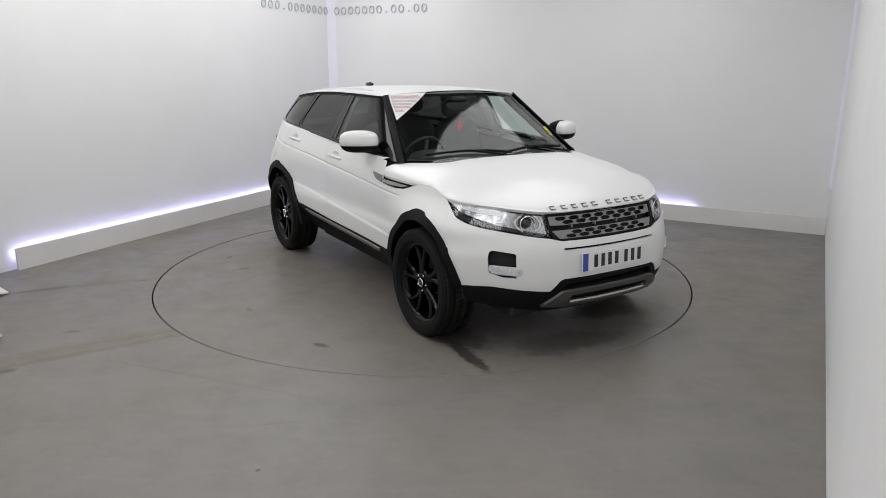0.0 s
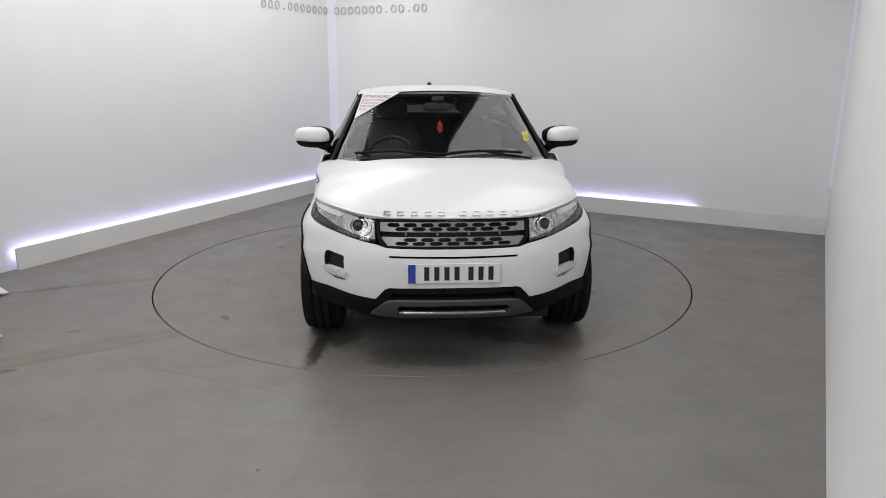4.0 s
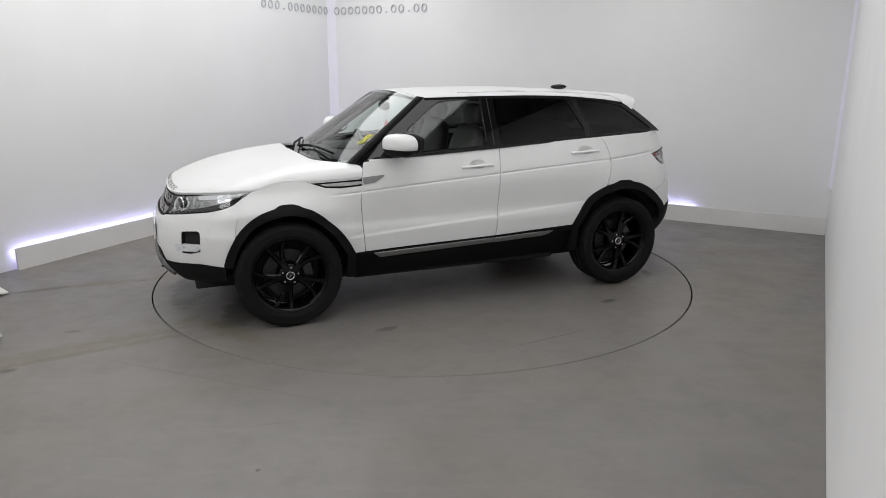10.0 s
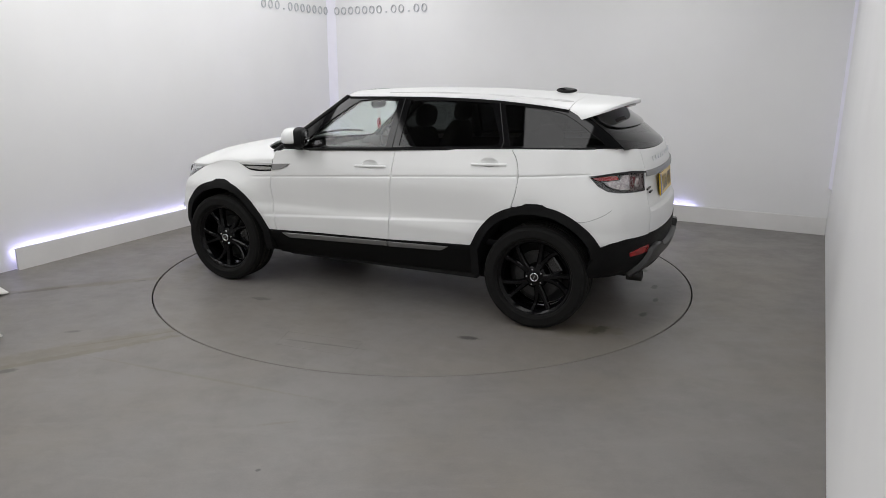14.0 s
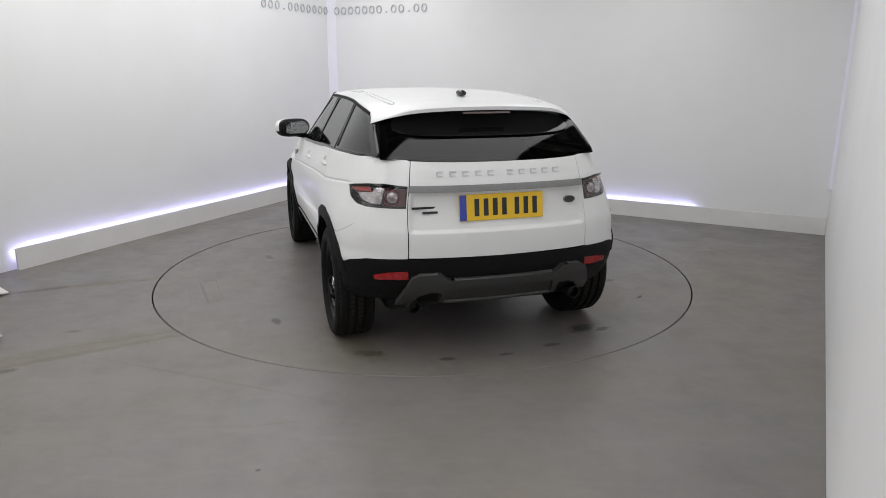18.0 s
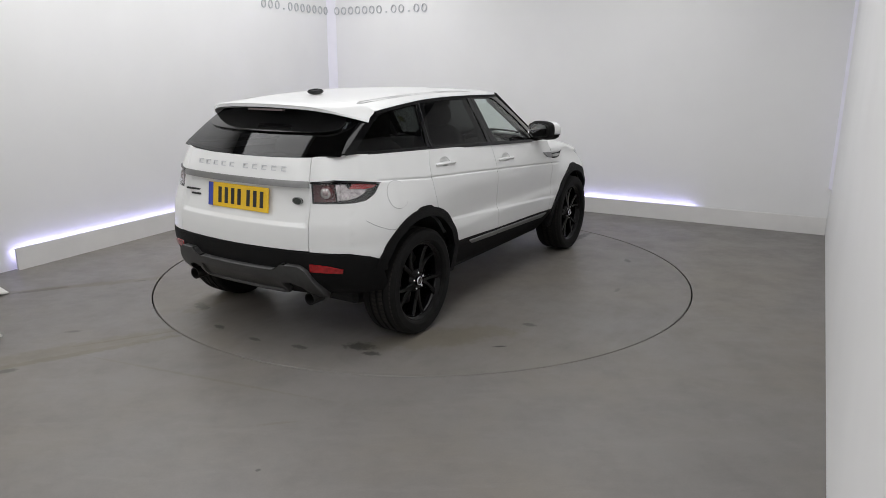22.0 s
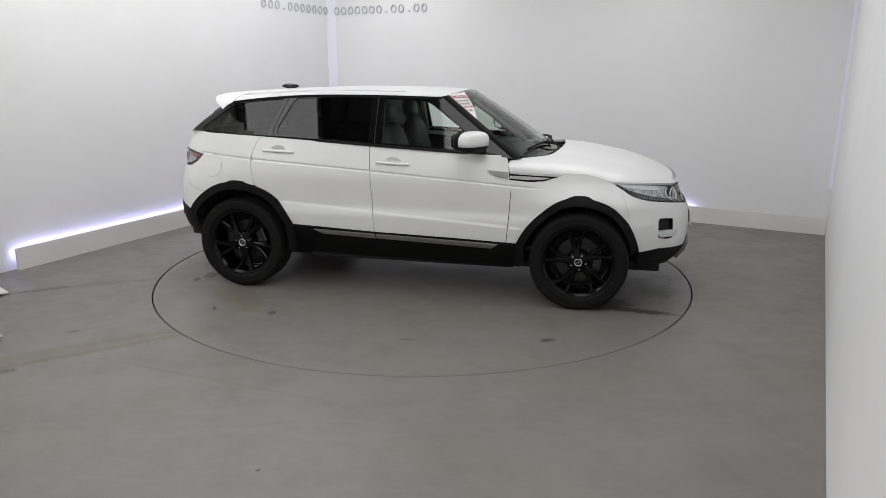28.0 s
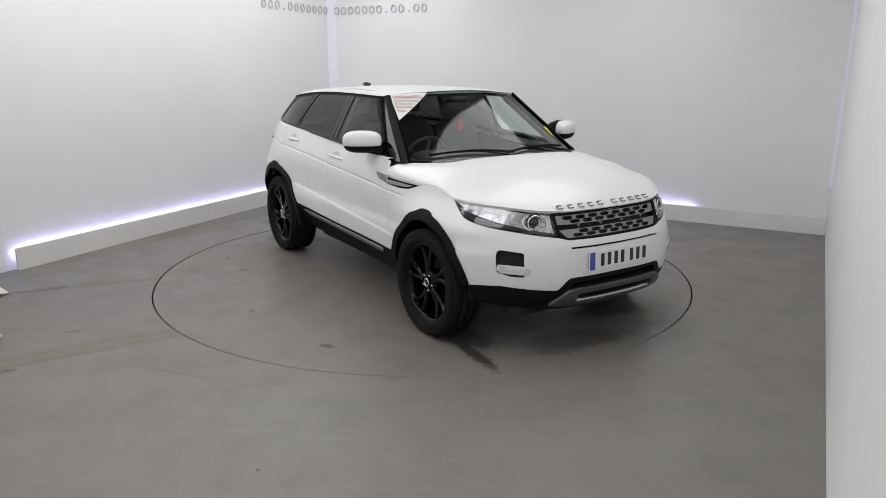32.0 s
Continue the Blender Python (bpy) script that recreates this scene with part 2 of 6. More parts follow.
def mesh_ob(name, verts, faces, material, parent=None, smooth=False, normals=None, label=""):
    """One mesh object from lists; normals, one a vertex, make it shade as a smooth skin."""
    me = bpy.data.meshes.new(name)
    me.from_pydata([tuple(float(c) for c in v) for v in verts], [], [tuple(int(i) for i in f) for f in faces])
    me.materials.append(material)
    if smooth or normals is not None:
        me.polygons.foreach_set("use_smooth", [True] * len(me.polygons))
    if normals is not None:
        me.normals_split_custom_set_from_vertices([tuple(float(c) for c in v) for v in normals])
    me.update()
    ob = new(name, me)
    if parent is not None:
        ob.parent = parent
    if label:
        ob["label"] = label
    return ob


def part(name, bm, material, parent=None, label="", smooth=False):
    me = bpy.data.meshes.new(name)
    bmesh.ops.recalc_face_normals(bm, faces=bm.faces[:])
    bm.to_mesh(me)
    bm.free()
    me.materials.append(material)
    if smooth:
        me.polygons.foreach_set("use_smooth", [True] * len(me.polygons))
    ob = new(name, me)
    if parent is not None:
        ob.parent = parent
    if label:
        ob["label"] = label
    return ob


def box_bm(lo, hi, bevel=0.0, bm=None, m=None, segs=2):
    bm = bm or bmesh.new()
    made = bmesh.ops.create_cube(bm, size=1.0)["verts"]
    for v in made:
        v.co = Vector([lo[i] + (v.co[i] + 0.5) * (hi[i] - lo[i]) for i in range(3)])
    if bevel:
        edges = list({e for v in made for e in v.link_edges})
        made = bmesh.ops.bevel(bm, geom=edges, offset=bevel, segments=segs, affect="EDGES", profile=0.5)["verts"]
    if m is not None:
        bmesh.ops.transform(bm, matrix=m, verts=list({v for v in made}))
    return bm


def lathe(profile, segs=64, axis="y", close=False):
    """Turns (radius, along) points about an axis."""
    verts, faces, k = [], [], len(profile)
    for i in range(segs):
        a = 2 * math.pi * i / segs
        for r, d in profile:
            verts.append((r * math.cos(a), d, r * math.sin(a)) if axis == "y" else (r * math.cos(a), r * math.sin(a), d))
    for i in range(segs):
        j = (i + 1) % segs
        for q in range(k if close else k - 1):
            p = (q + 1) % k
            faces.append((i * k + q, j * k + q, j * k + p, i * k + p))
    return verts, faces


def tube(points, radius, segs=8):
    """A round bar through points."""
    verts, faces = [], []
    pts = [Vector(p) for p in points]
    for i, p in enumerate(pts):
        d = (pts[min(i + 1, len(pts) - 1)] - pts[max(i - 1, 0)]).normalized()
        a = d.orthogonal().normalized()
        b = d.cross(a)
        for k in range(segs):
            w = 2 * math.pi * k / segs
            verts.append(p + radius * (math.cos(w) * a + math.sin(w) * b))
    for i in range(len(pts) - 1):
        for k in range(segs):
            j = (k + 1) % segs
            faces.append((i * segs + k, i * segs + j, (i + 1) * segs + j, (i + 1) * segs + k))
    faces += [tuple(range(segs))[::-1], tuple(range(len(verts) - segs, len(verts)))]
    return verts, faces


def inside(pt, poly):
    x, y = pt
    odd = False
    for (ax, ay), (bx, by) in zip(poly, poly[1:] + poly[:1]):
        if (ay > y) != (by > y) and x < (bx - ax) * (y - ay) / (by - ay) + ax:
            odd = not odd
    return odd


def fill(poly, holes=(), step=0.05, extra=()):
    """Triangles over a flat polygon with holes, with its edges cut to step and a grid of points inside."""
    from mathutils.geometry import delaunay_2d_cdt
    pts, edges, loops = [], [], []
    for ring in [poly, *holes]:
        start, loop = len(pts), []
        for (ax, ay), (bx, by) in zip(ring, ring[1:] + ring[:1]):
            k = max(1, math.ceil(math.hypot(bx - ax, by - ay) / step))
            for i in range(k):
                loop.append(len(pts))
                pts.append((ax + (bx - ax) * i / k, ay + (by - ay) * i / k))
        loops.append(loop)
        edges += [(a, b) for a, b in zip(loop, loop[1:] + loop[:1])]
    rim = np.array(pts)
    own = np.array([tuple(q) for q in extra]) if len(extra) else np.full((1, 2), 1e9)
    lo, hi = rim.min(0), rim.max(0)
    for i in range(int((hi[0] - lo[0]) / step) + 1):
        for j in range(int((hi[1] - lo[1]) / step) + 1):
            q = (lo[0] + (i + 0.5 + 0.25 * (j % 2)) * step, lo[1] + (j + 0.5) * step)
            if ((rim - q) ** 2).sum(1).min() > (0.5 * step) ** 2 and ((own - q) ** 2).sum(1).min() > (0.6 * step) ** 2 and inside(q, poly) and not any(inside(q, h) for h in holes):
                pts.append(q)
    pts += [tuple(q) for q in extra if inside(q, poly) and ((rim - q) ** 2).sum(1).min() > 1e-6 and not any(inside(q, h) for h in holes)]
    out = delaunay_2d_cdt([Vector(q) for q in pts], edges, [], 0, 1e-6)
    verts, tris, back = [tuple(v) for v in out[0]], [], {}
    for i, orig in enumerate(out[3]):
        for o in orig:
            back[o] = i
    for f in out[2]:
        c = (sum(verts[i][0] for i in f) / 3, sum(verts[i][1] for i in f) / 3)
        if inside(c, poly) and not any(inside(c, h) for h in holes):
            tris.append(tuple(f))
    return verts, tris, [[back[i] for i in loop] for loop in loops]


def thing(name, label, category, group="", m=None, kind=""):
    ob = new(name)
    if m is not None:
        ob.matrix_world = m
    return tagged(ob, label, category, group, kind)


# ---- the room ----
ROOM_L, ROOM_R, ROOM_N = Vector((-0.457, -0.889)).normalized(), Vector((0.868, -0.496)).normalized(), Vector((-0.491, -0.871)).normalized()
KNEE = Vector((-1.290, 4.342))                 # where the two plinths' faces meet
NEAR = Vector((4.266, 1.171))                  # where the plinth meets the near wall
IN_L, IN_R = Vector((0.889, -0.457)), Vector((-0.496, -0.868))
GAP = 0.065
PL_H = 0.195
CORNER = KNEE - IN_L * GAP - IN_R * GAP
WALL_R_END = NEAR - IN_R * GAP
NEAR_END = NEAR + ROOM_N * 10.2
LEFT_END = CORNER + ROOM_L * 13.6


def wall_slab(name, a, b, out, thick=0.15, height=CEIL, foot=0.0):
    a, b, out = Vector(a), Vector(b), Vector(out).normalized()
    ring = [a, b, b + out * thick, a + out * thick]
    verts = [(*p, foot) for p in ring] + [(*p, height) for p in ring]
    faces = [(0, 1, 5, 4), (1, 2, 6, 5), (2, 3, 7, 6), (3, 0, 4, 7), (0, 3, 2, 1), (4, 5, 6, 7)]
    ob = mesh_ob(name, verts, faces, M_WALL)
    return tagged(ob, "plain white painted showroom wall", "wall", kind="structure")


# the corner is softened by a narrow upright facet, which glows faintly violet for the strips' light
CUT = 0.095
wall_slab("wall_left", CORNER + ROOM_L * CUT, LEFT_END, -IN_L)
wall_slab("wall_back", CORNER + ROOM_R * CUT, WALL_R_END + ROOM_R * 0.15, -IN_R)
wall_slab("wall_corner", CORNER + ROOM_L * CUT, CORNER + ROOM_R * CUT, -(IN_L + IN_R)).data.materials[0] = M_CORNERGLOW
# added facet at the near corner, with the same painted-in violet glow
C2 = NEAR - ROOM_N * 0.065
wall_slab("wall_corner_near", C2 - ROOM_R * 0.03, C2 + ROOM_N * 0.12, (0.8, 0.2), thick=0.02, foot=PL_H + 0.3).data.materials[0] = M_CORNERGLOW
wall_slab("wall_near", NEAR - ROOM_N * 0.065, NEAR_END, (0.871, -0.491))
wall_slab("wall_behind", NEAR_END, LEFT_END, (-0.2, -1.0))
ring = [CORNER + (-IN_L - IN_R) * 0.3, NEAR + Vector((0.5, 0.3)), NEAR_END + Vector((0.4, -0.5)), LEFT_END + Vector((-0.4, -0.4))]
ob = mesh_ob("ceiling", [(*p, CEIL) for p in ring] + [(*p, CEIL + 0.1) for p in ring],
             [(0, 1, 2, 3), (7, 6, 5, 4), (0, 4, 5, 1), (1, 5, 6, 2), (2, 6, 7, 3), (3, 7, 4, 0)], M_CEIL)
tagged(ob, "plain dark grey ceiling", "ceiling", kind="structure")

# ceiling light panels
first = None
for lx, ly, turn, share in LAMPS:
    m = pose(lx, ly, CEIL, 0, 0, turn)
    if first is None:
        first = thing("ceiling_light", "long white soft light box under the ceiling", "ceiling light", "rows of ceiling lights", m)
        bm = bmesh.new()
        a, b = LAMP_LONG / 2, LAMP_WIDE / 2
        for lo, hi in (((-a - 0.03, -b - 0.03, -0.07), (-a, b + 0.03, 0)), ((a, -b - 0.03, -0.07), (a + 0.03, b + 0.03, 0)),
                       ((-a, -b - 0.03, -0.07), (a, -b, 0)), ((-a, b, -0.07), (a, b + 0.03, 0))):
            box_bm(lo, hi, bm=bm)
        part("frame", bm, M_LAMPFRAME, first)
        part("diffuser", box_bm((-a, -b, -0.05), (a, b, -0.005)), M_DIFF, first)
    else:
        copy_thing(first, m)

# floor with the round pit of the turntable
DISC_R, HOLE_R, N_RIM = 2.236, 2.247, 180
circle = [(HOLE_R * math.cos(2 * math.pi * i / N_RIM), HOLE_R * math.sin(2 * math.pi * i / N_RIM)) for i in range(N_RIM)]
verts, tris, loops = fill([tuple(p) for p in ring], [circle], 0.9)
k = len(verts)
fv = [(x, y, 0) for x, y in verts]
ff = [t if (Vector(verts[t[1]]) - Vector(verts[t[0]])).cross(Vector(verts[t[2]]) - Vector(verts[t[0]])) > 0 else t[::-1] for t in tris]
lip = loops[1]
fv += [(verts[i][0], verts[i][1], -0.10) for i in lip]
ff += [(lip[i], lip[(i + 1) % len(lip)], k + (i + 1) % len(lip), k + i) for i in range(len(lip))]
tagged(mesh_ob("floor", fv, ff, M_FLOOR), "grey painted concrete floor with scuffs and brown streaks", "floor", kind="structure")
tagged(mesh_ob("turntable_pit", [(2.4 * math.cos(a), 2.4 * math.sin(a), -0.09) for a in np.linspace(0, 6.2832, 61)[:-1]], [tuple(range(60))], M_PIT),
       "dark pit under the turntable", "pit", kind="structure")

# the turntable: a steel disc with a bevelled rim and a flush hatch
turntable = thing("turntable", "round grey turntable set flush in the floor", "turntable")
verts, faces = lathe([(0.0, 0.0), (0.6, 0.0), (1.2, 0.0), (1.8, 0.0), (DISC_R - 0.004, 0.0), (DISC_R, -0.004), (DISC_R, -0.06)], 180, "z")
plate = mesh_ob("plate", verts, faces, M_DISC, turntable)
HATCH = [(-0.41, 1.71), (-0.45, 1.94), (0.08, 1.98), (0.14, 1.77)]


def strip(a, b, w, z0, z1):
    a, b = Vector(a), Vector(b)
    s = (b - a).orthogonal().normalized() * w / 2
    ring = [a - s, b - s, b + s, a + s]
    return [(*p, z0) for p in ring] + [(*p, z1) for p in ring], [(0, 1, 2, 3), (4, 7, 6, 5), (0, 4, 5, 1), (1, 5, 6, 2), (2, 6, 7, 3), (3, 7, 4, 0)]


for a, b in zip(HATCH, HATCH[1:] + HATCH[:1]):
    verts, faces = strip(a, b, 0.002, -0.003, 0.0004)
    mesh_ob("hatch_joint", verts, faces, M_JOINT, turntable, label="thin joint of a flush hatch")


# plinths with a light strip hidden behind their top edge
def plinth(name, a, b, inward, height):
    a, b, inward = Vector(a), Vector(b), Vector(inward).normalized()
    bm = bmesh.new()
    ring = [a, b, b - inward * 0.022, a - inward * 0.022]
    lo = [bm.verts.new((*p, 0)) for p in ring]
    hi = [bm.verts.new((*p, height)) for p in ring]
    bm.faces.new(lo)
    bm.faces.new(hi)
    for i in range(4):
        bm.faces.new((lo[i], lo[(i + 1) % 4], hi[(i + 1) % 4], hi[i]))
    top = [e for e in bm.edges if all(v in hi for v in e.verts)]
    bmesh.ops.bevel(bm, geom=top, offset=0.004, segments=2, affect="EDGES")
    return tagged(part(name, bm, M_PLINTH), "low white plinth board along the wall", "plinth", kind="structure")


plinth("plinth_left", KNEE + ROOM_L * 0.0, KNEE + ROOM_L * 4.905, IN_L, PL_H)
plinth("plinth_back", KNEE + ROOM_R * 0.0, NEAR - ROOM_R * 0.005, IN_R, PL_H - 0.01)


def led(a, b, inward, z):
    a, b, inward = Vector(a), Vector(b), Vector(inward).normalized()
    ring = [a - inward * 0.026, b - inward * 0.026, b - inward * 0.040, a - inward * 0.040]
    verts = [(*p, z) for p in ring] + [(*p, z + 0.006) for p in ring]
    ob = mesh_ob("led_strip", verts, [(3, 2, 1, 0), (4, 5, 6, 7), (0, 1, 5, 4), (1, 2, 6, 5), (2, 3, 7, 6), (3, 0, 4, 7)], M_LED)
    tagged(ob, "glowing blue-white light strip behind the plinth", "light strip", "light strips")


led(KNEE + ROOM_L * 0.02, KNEE + ROOM_L * 4.90, IN_L, PL_H - 0.055)
led(KNEE + ROOM_R * 0.02, KNEE + ROOM_R * 5.02, IN_R, PL_H - 0.050)


# lettering across the corner of the walls: plain upright shapes, no words
sign = thing("wall_lettering", "row of thin grey raised oval shapes across the wall corner", "sign")


def stroke(bm, pts, w, deep=0.012):
    """A flat stroke of width w along points (x, z), standing proud of the wall."""
    for a, b in zip(pts, pts[1:]):
        a, b = Vector(a), Vector(b)
        d = (b - a).normalized()
        s_ = Vector((-d.y, d.x)) * w / 2
        a, b = a - d * w * 0.3, b + d * w * 0.3
        ring = [a - s_, b - s_, b + s_, a + s_]
        lo = [bm.verts.new((p.x, 0.0, p.y)) for p in ring]
        hi = [bm.verts.new((p.x, -deep, p.y)) for p in ring]
        bm.faces.new(hi)
        for k_ in range(4):
            bm.faces.new((lo[k_], lo[(k_ + 1) % 4], hi[(k_ + 1) % 4], hi[k_]))


def letter_shapes(origin, along, inward, count, pitch, dots):
    along, inward = Vector(along).normalized(), Vector(inward).normalized()
    for i in range(count):
        d = origin + along * (pitch * (i + 0.5)) + inward * 0.002
        bm = bmesh.new()
        if i in dots:
            box_bm((-0.010, -0.012, 0.0), (0.010, 0.0, 0.020), bm=bm)
        else:
            ring = [(0.036 * math.sin(a), 0.047 + 0.047 * math.cos(a)) for a in np.linspace(0, 2 * math.pi, 19)]
            stroke(bm, ring, 0.011)
            bmesh.ops.remove_doubles(bm, verts=bm.verts[:], dist=0.004)
        ob = part("letter_shape", bm, M_LETTER, sign)
        ob.matrix_basis = Matrix.Translation((d.x, d.y, 2.430)) @ pose(0, 0, 0, 0, 0, math.degrees(math.atan2(along.y, along.x)))


letter_shapes(CORNER + ROOM_L * 1.50, -ROOM_L, IN_L, 11, 0.131, (3,))
letter_shapes(CORNER + ROOM_R * 0.06, ROOM_R, IN_R, 13, 0.117, (7, 10))

# white sheet hung beside the wall, its hem crumpled on the floor
hem = [(x - 0.003, y) for x, y in [(-3.75, -0.60), (-3.24, -0.69), (-3.36, -0.86), (-3.16, -1.05), (-3.22, -1.22), (-2.95, -1.36), (-3.02, -1.50), (-2.745, -1.62), (-2.86, -1.80), (-3.02, -2.05), (-3.4, -2.25)]]
rail = [(x + 0.08, y) for x, y in [(-3.85, -0.55), (-3.62, -0.66), (-3.66, -0.86), (-3.42, -1.02), (-3.45, -1.22), (-3.22, -1.36), (-3.26, -1.52), (-3.02, -1.66), (-3.10, -1.84), (-3.25, -2.08), (-3.6, -2.3)]]


def smooth_line(pts, n):
    p = np.array(pts)
    t = np.arange(len(p))
    s_ = np.linspace(0, len(p) - 1, n)
    k_ = np.clip(s_.astype(int), 0, len(p) - 2)
    g = np.gradient(p, axis=0)
    a_ = (s_ - k_)[:, None]
    return p[k_] * (1 + 2 * a_) * (1 - a_) ** 2 + g[k_] * a_ * (1 - a_) ** 2 + p[k_ + 1] * a_ * a_ * (3 - 2 * a_) + g[k_ + 1] * a_ * a_ * (a_ - 1)


lo_l, hi_l = smooth_line(hem, 90), smooth_line(rail, 90)
verts, faces, levels = [], [], [0.012, 0.03, 0.06, 0.10, 0.16, 0.25, 0.4, 0.7, 1.2, 2.0, 3.0]
for z in levels:
    f = (1 - min(1, z / 0.5)) ** 2.2
    for j in range(90):
        p = hi_l[j] * (1 - f) + lo_l[j] * f
        verts.append((p[0] + 0.012 * math.sin(j * 0.9 + z * 23), p[1] + 0.012 * math.cos(j * 0.7 + z * 31), z + (0.01 * math.sin(j * 0.5) + 0.01 if z < 0.05 else 0)))
for i in range(len(levels) - 1):
    for j in range(89):
        faces.append((i * 90 + j, i * 90 + j + 1, (i + 1) * 90 + j + 1, (i + 1) * 90 + j))
sheet = mesh_ob("hanging_sheet", verts, faces, M_CLOTH, None, smooth=True)
sheet.modifiers.new("thickness", "SOLIDIFY").thickness = 0.004
tagged(sheet, "white fabric sheet with a crumpled hem on the floor", "curtain")

M_SKIDF = mat("grey_skid_paint", (0.10, 0.10, 0.10), 0.42, metal=0.5, vary=0.06, scale=40)
M_GUN = mat("dark_exhaust_metal", (0.035, 0.034, 0.033), 0.4, metal=0.9, vary=0.2, scale=30)

# ---- the car: skins ----
# x forward, y to its own left, z up; the origin on the ground midway between the axles


def spline(points, t):
    """A smooth curve through (t, value) points, read at t."""
    p = np.array(points, float)
    if p[0, 0] > p[-1, 0]:
        p = p[::-1]
    x, y = p[:, 0], p[:, 1]
    h, d = np.diff(x), np.diff(y) / np.diff(x)
    m = np.empty(len(x))
    m[0], m[-1] = d[0], d[-1]
    for i in range(1, len(x) - 1):
        m[i] = 0 if d[i - 1] * d[i] <= 0 else (h[i - 1] + h[i]) / (h[i - 1] / d[i] + h[i] / d[i - 1])
    t = np.clip(np.asarray(t, float), x[0], x[-1])
    k = np.clip(np.searchsorted(x, t, side="right") - 1, 0, len(x) - 2)
    s = (t - x[k]) / h[k]
    return (y[k] * (1 + 2 * s) * (1 - s) ** 2 + h[k] * m[k] * s * (1 - s) ** 2 + y[k + 1] * s * s * (3 - 2 * s) + h[k] * m[k + 1] * s * s * (s - 1))


def ease(a):
    a = np.clip(a, 0, 1)
    return a * a * (3 - 2 * a)


# plan outline of the body, from the middle of the nose round the side to the middle of the tail
PLAN = [(2.160, 0.0), (2.155, 0.20), (2.130, 0.39), (2.075, 0.53), (1.995, 0.640), (1.905, 0.735), (1.82, 0.815), (1.73, 0.876), (1.62, 0.905), (1.50, 0.914), (1.30, 0.917), (1.0, 0.912),
        (0.6, 0.905), (0.0, 0.908), (-0.6, 0.912), (-1.0, 0.925), (-1.3, 0.935), (-1.55, 0.925), (-1.72, 0.892), (-1.84, 0.805), (-1.925, 0.68), (-1.983, 0.52),
        (-2.017, 0.30), (-2.029, 0.12), (-2.031, 0.0)]
knot = np.concatenate([[0], np.cumsum(np.hypot(*np.diff(np.array(PLAN), axis=0).T))])
U_ALL = np.linspace(0, knot[-1], 1500)


def catmull(values, t):
    k = np.clip(np.searchsorted(knot, t, side="right") - 1, 0, len(knot) - 2)
    v = np.array(values, float)
    s = np.gradient(v, knot)
    h = knot[k + 1] - knot[k]
    a = (t - knot[k]) / h
    return v[k] * (1 + 2 * a) * (1 - a) ** 2 + h * s[k] * a * (1 - a) ** 2 + v[k + 1] * a * a * (3 - 2 * a) + h * s[k + 1] * a * a * (a - 1)


X_ALL, Y_ALL = catmull([p[0] for p in PLAN], U_ALL), catmull([p[1] for p in PLAN], U_ALL)
U_END = knot[-1]
NOSE = [(0.20, 1.91), (0.30, 2.055), (0.40, 2.130), (0.50, 2.146), (0.60, 2.144), (0.68, 2.135), (0.75, 2.108), (0.80, 2.082), (0.90, 2.040), (0.96, 2.015), (1.05, 1.96), (1.2, 1.86)]
TAIL = [(0.20, -1.86), (0.32, -1.93), (0.38, -1.965), (0.45, -2.030), (0.52, -2.062), (0.60, -2.072), (0.66, -2.074), (0.72, -2.074), (0.81, -2.068), (0.87, -2.052), (0.945, -2.033), (1.0, -2.025),
        (1.06, -2.018), (1.1, -2.005), (1.23, -1.953), (1.3, -1.91)]
FLANK = [(0.20, -0.10), (0.30, -0.050), (0.42, -0.018), (0.50, -0.004), (0.57, 0.004), (0.63, 0.008), (0.70, -0.004), (0.80, 0.0), (0.90, 0.003), (0.97, -0.004),
         (1.03, -0.018), (1.10, -0.040), (1.16, -0.060), (1.23, -0.085)]


def skin(u, z):
    """The body's skin below the windows. u: metres round the plan outline from the nose; negative, or past the tail, on the car's right."""
    u, z = np.asarray(u, float), np.asarray(z, float)
    right = (u < 0) | (u > U_END)
    a = np.abs(u)
    a = np.where(a > U_END, 2 * U_END - a, a)
    xr, yr = np.interp(a, U_ALL, X_ALL), np.interp(a, U_ALL, Y_ALL)
    x = xr + ease((xr - 1.45) / 0.62) * (spline(NOSE, z) - 2.16) + ease((-1.3 - xr) / 0.62) * (spline(TAIL, z) + 2.037)
    flare = 0.016 * (np.exp(-((xr - 1.31) / 0.42) ** 2) + np.exp(-((xr + 1.31) / 0.42) ** 2)) * np.exp(-((z - 0.74) / 0.17) ** 2)
    y = (yr + flare * (yr > 0.8)) + spline(FLANK, z) * np.clip(yr / 0.85, 0, 1) ** 2
    # the shoulders of the front wings and of the rear corners draw in
    front = 0.088 * ease((xr - 0.80) / 0.55) * ease((z - 0.755) / 0.20)
    rear = 0.055 * ease((-1.20 - xr) / 0.45) * ease((z - 0.70) / 0.36)
    y = y - (front + rear) * np.clip(yr / 0.85, 0, 1) ** 4
    return np.stack([x, np.where(right, -y, y), z], -1)


def u_side(x):
    return float(np.interp(-x, -X_ALL, U_ALL))


FRONT_HALF = X_ALL > 1.4
REAR_HALF = X_ALL < -1.4


def u_front(y):
    return float(np.interp(y, Y_ALL[FRONT_HALF], U_ALL[FRONT_HALF]))


def u_rear(y):
    return float(np.interp(-y, -Y_ALL[REAR_HALF], U_ALL[REAR_HALF]))


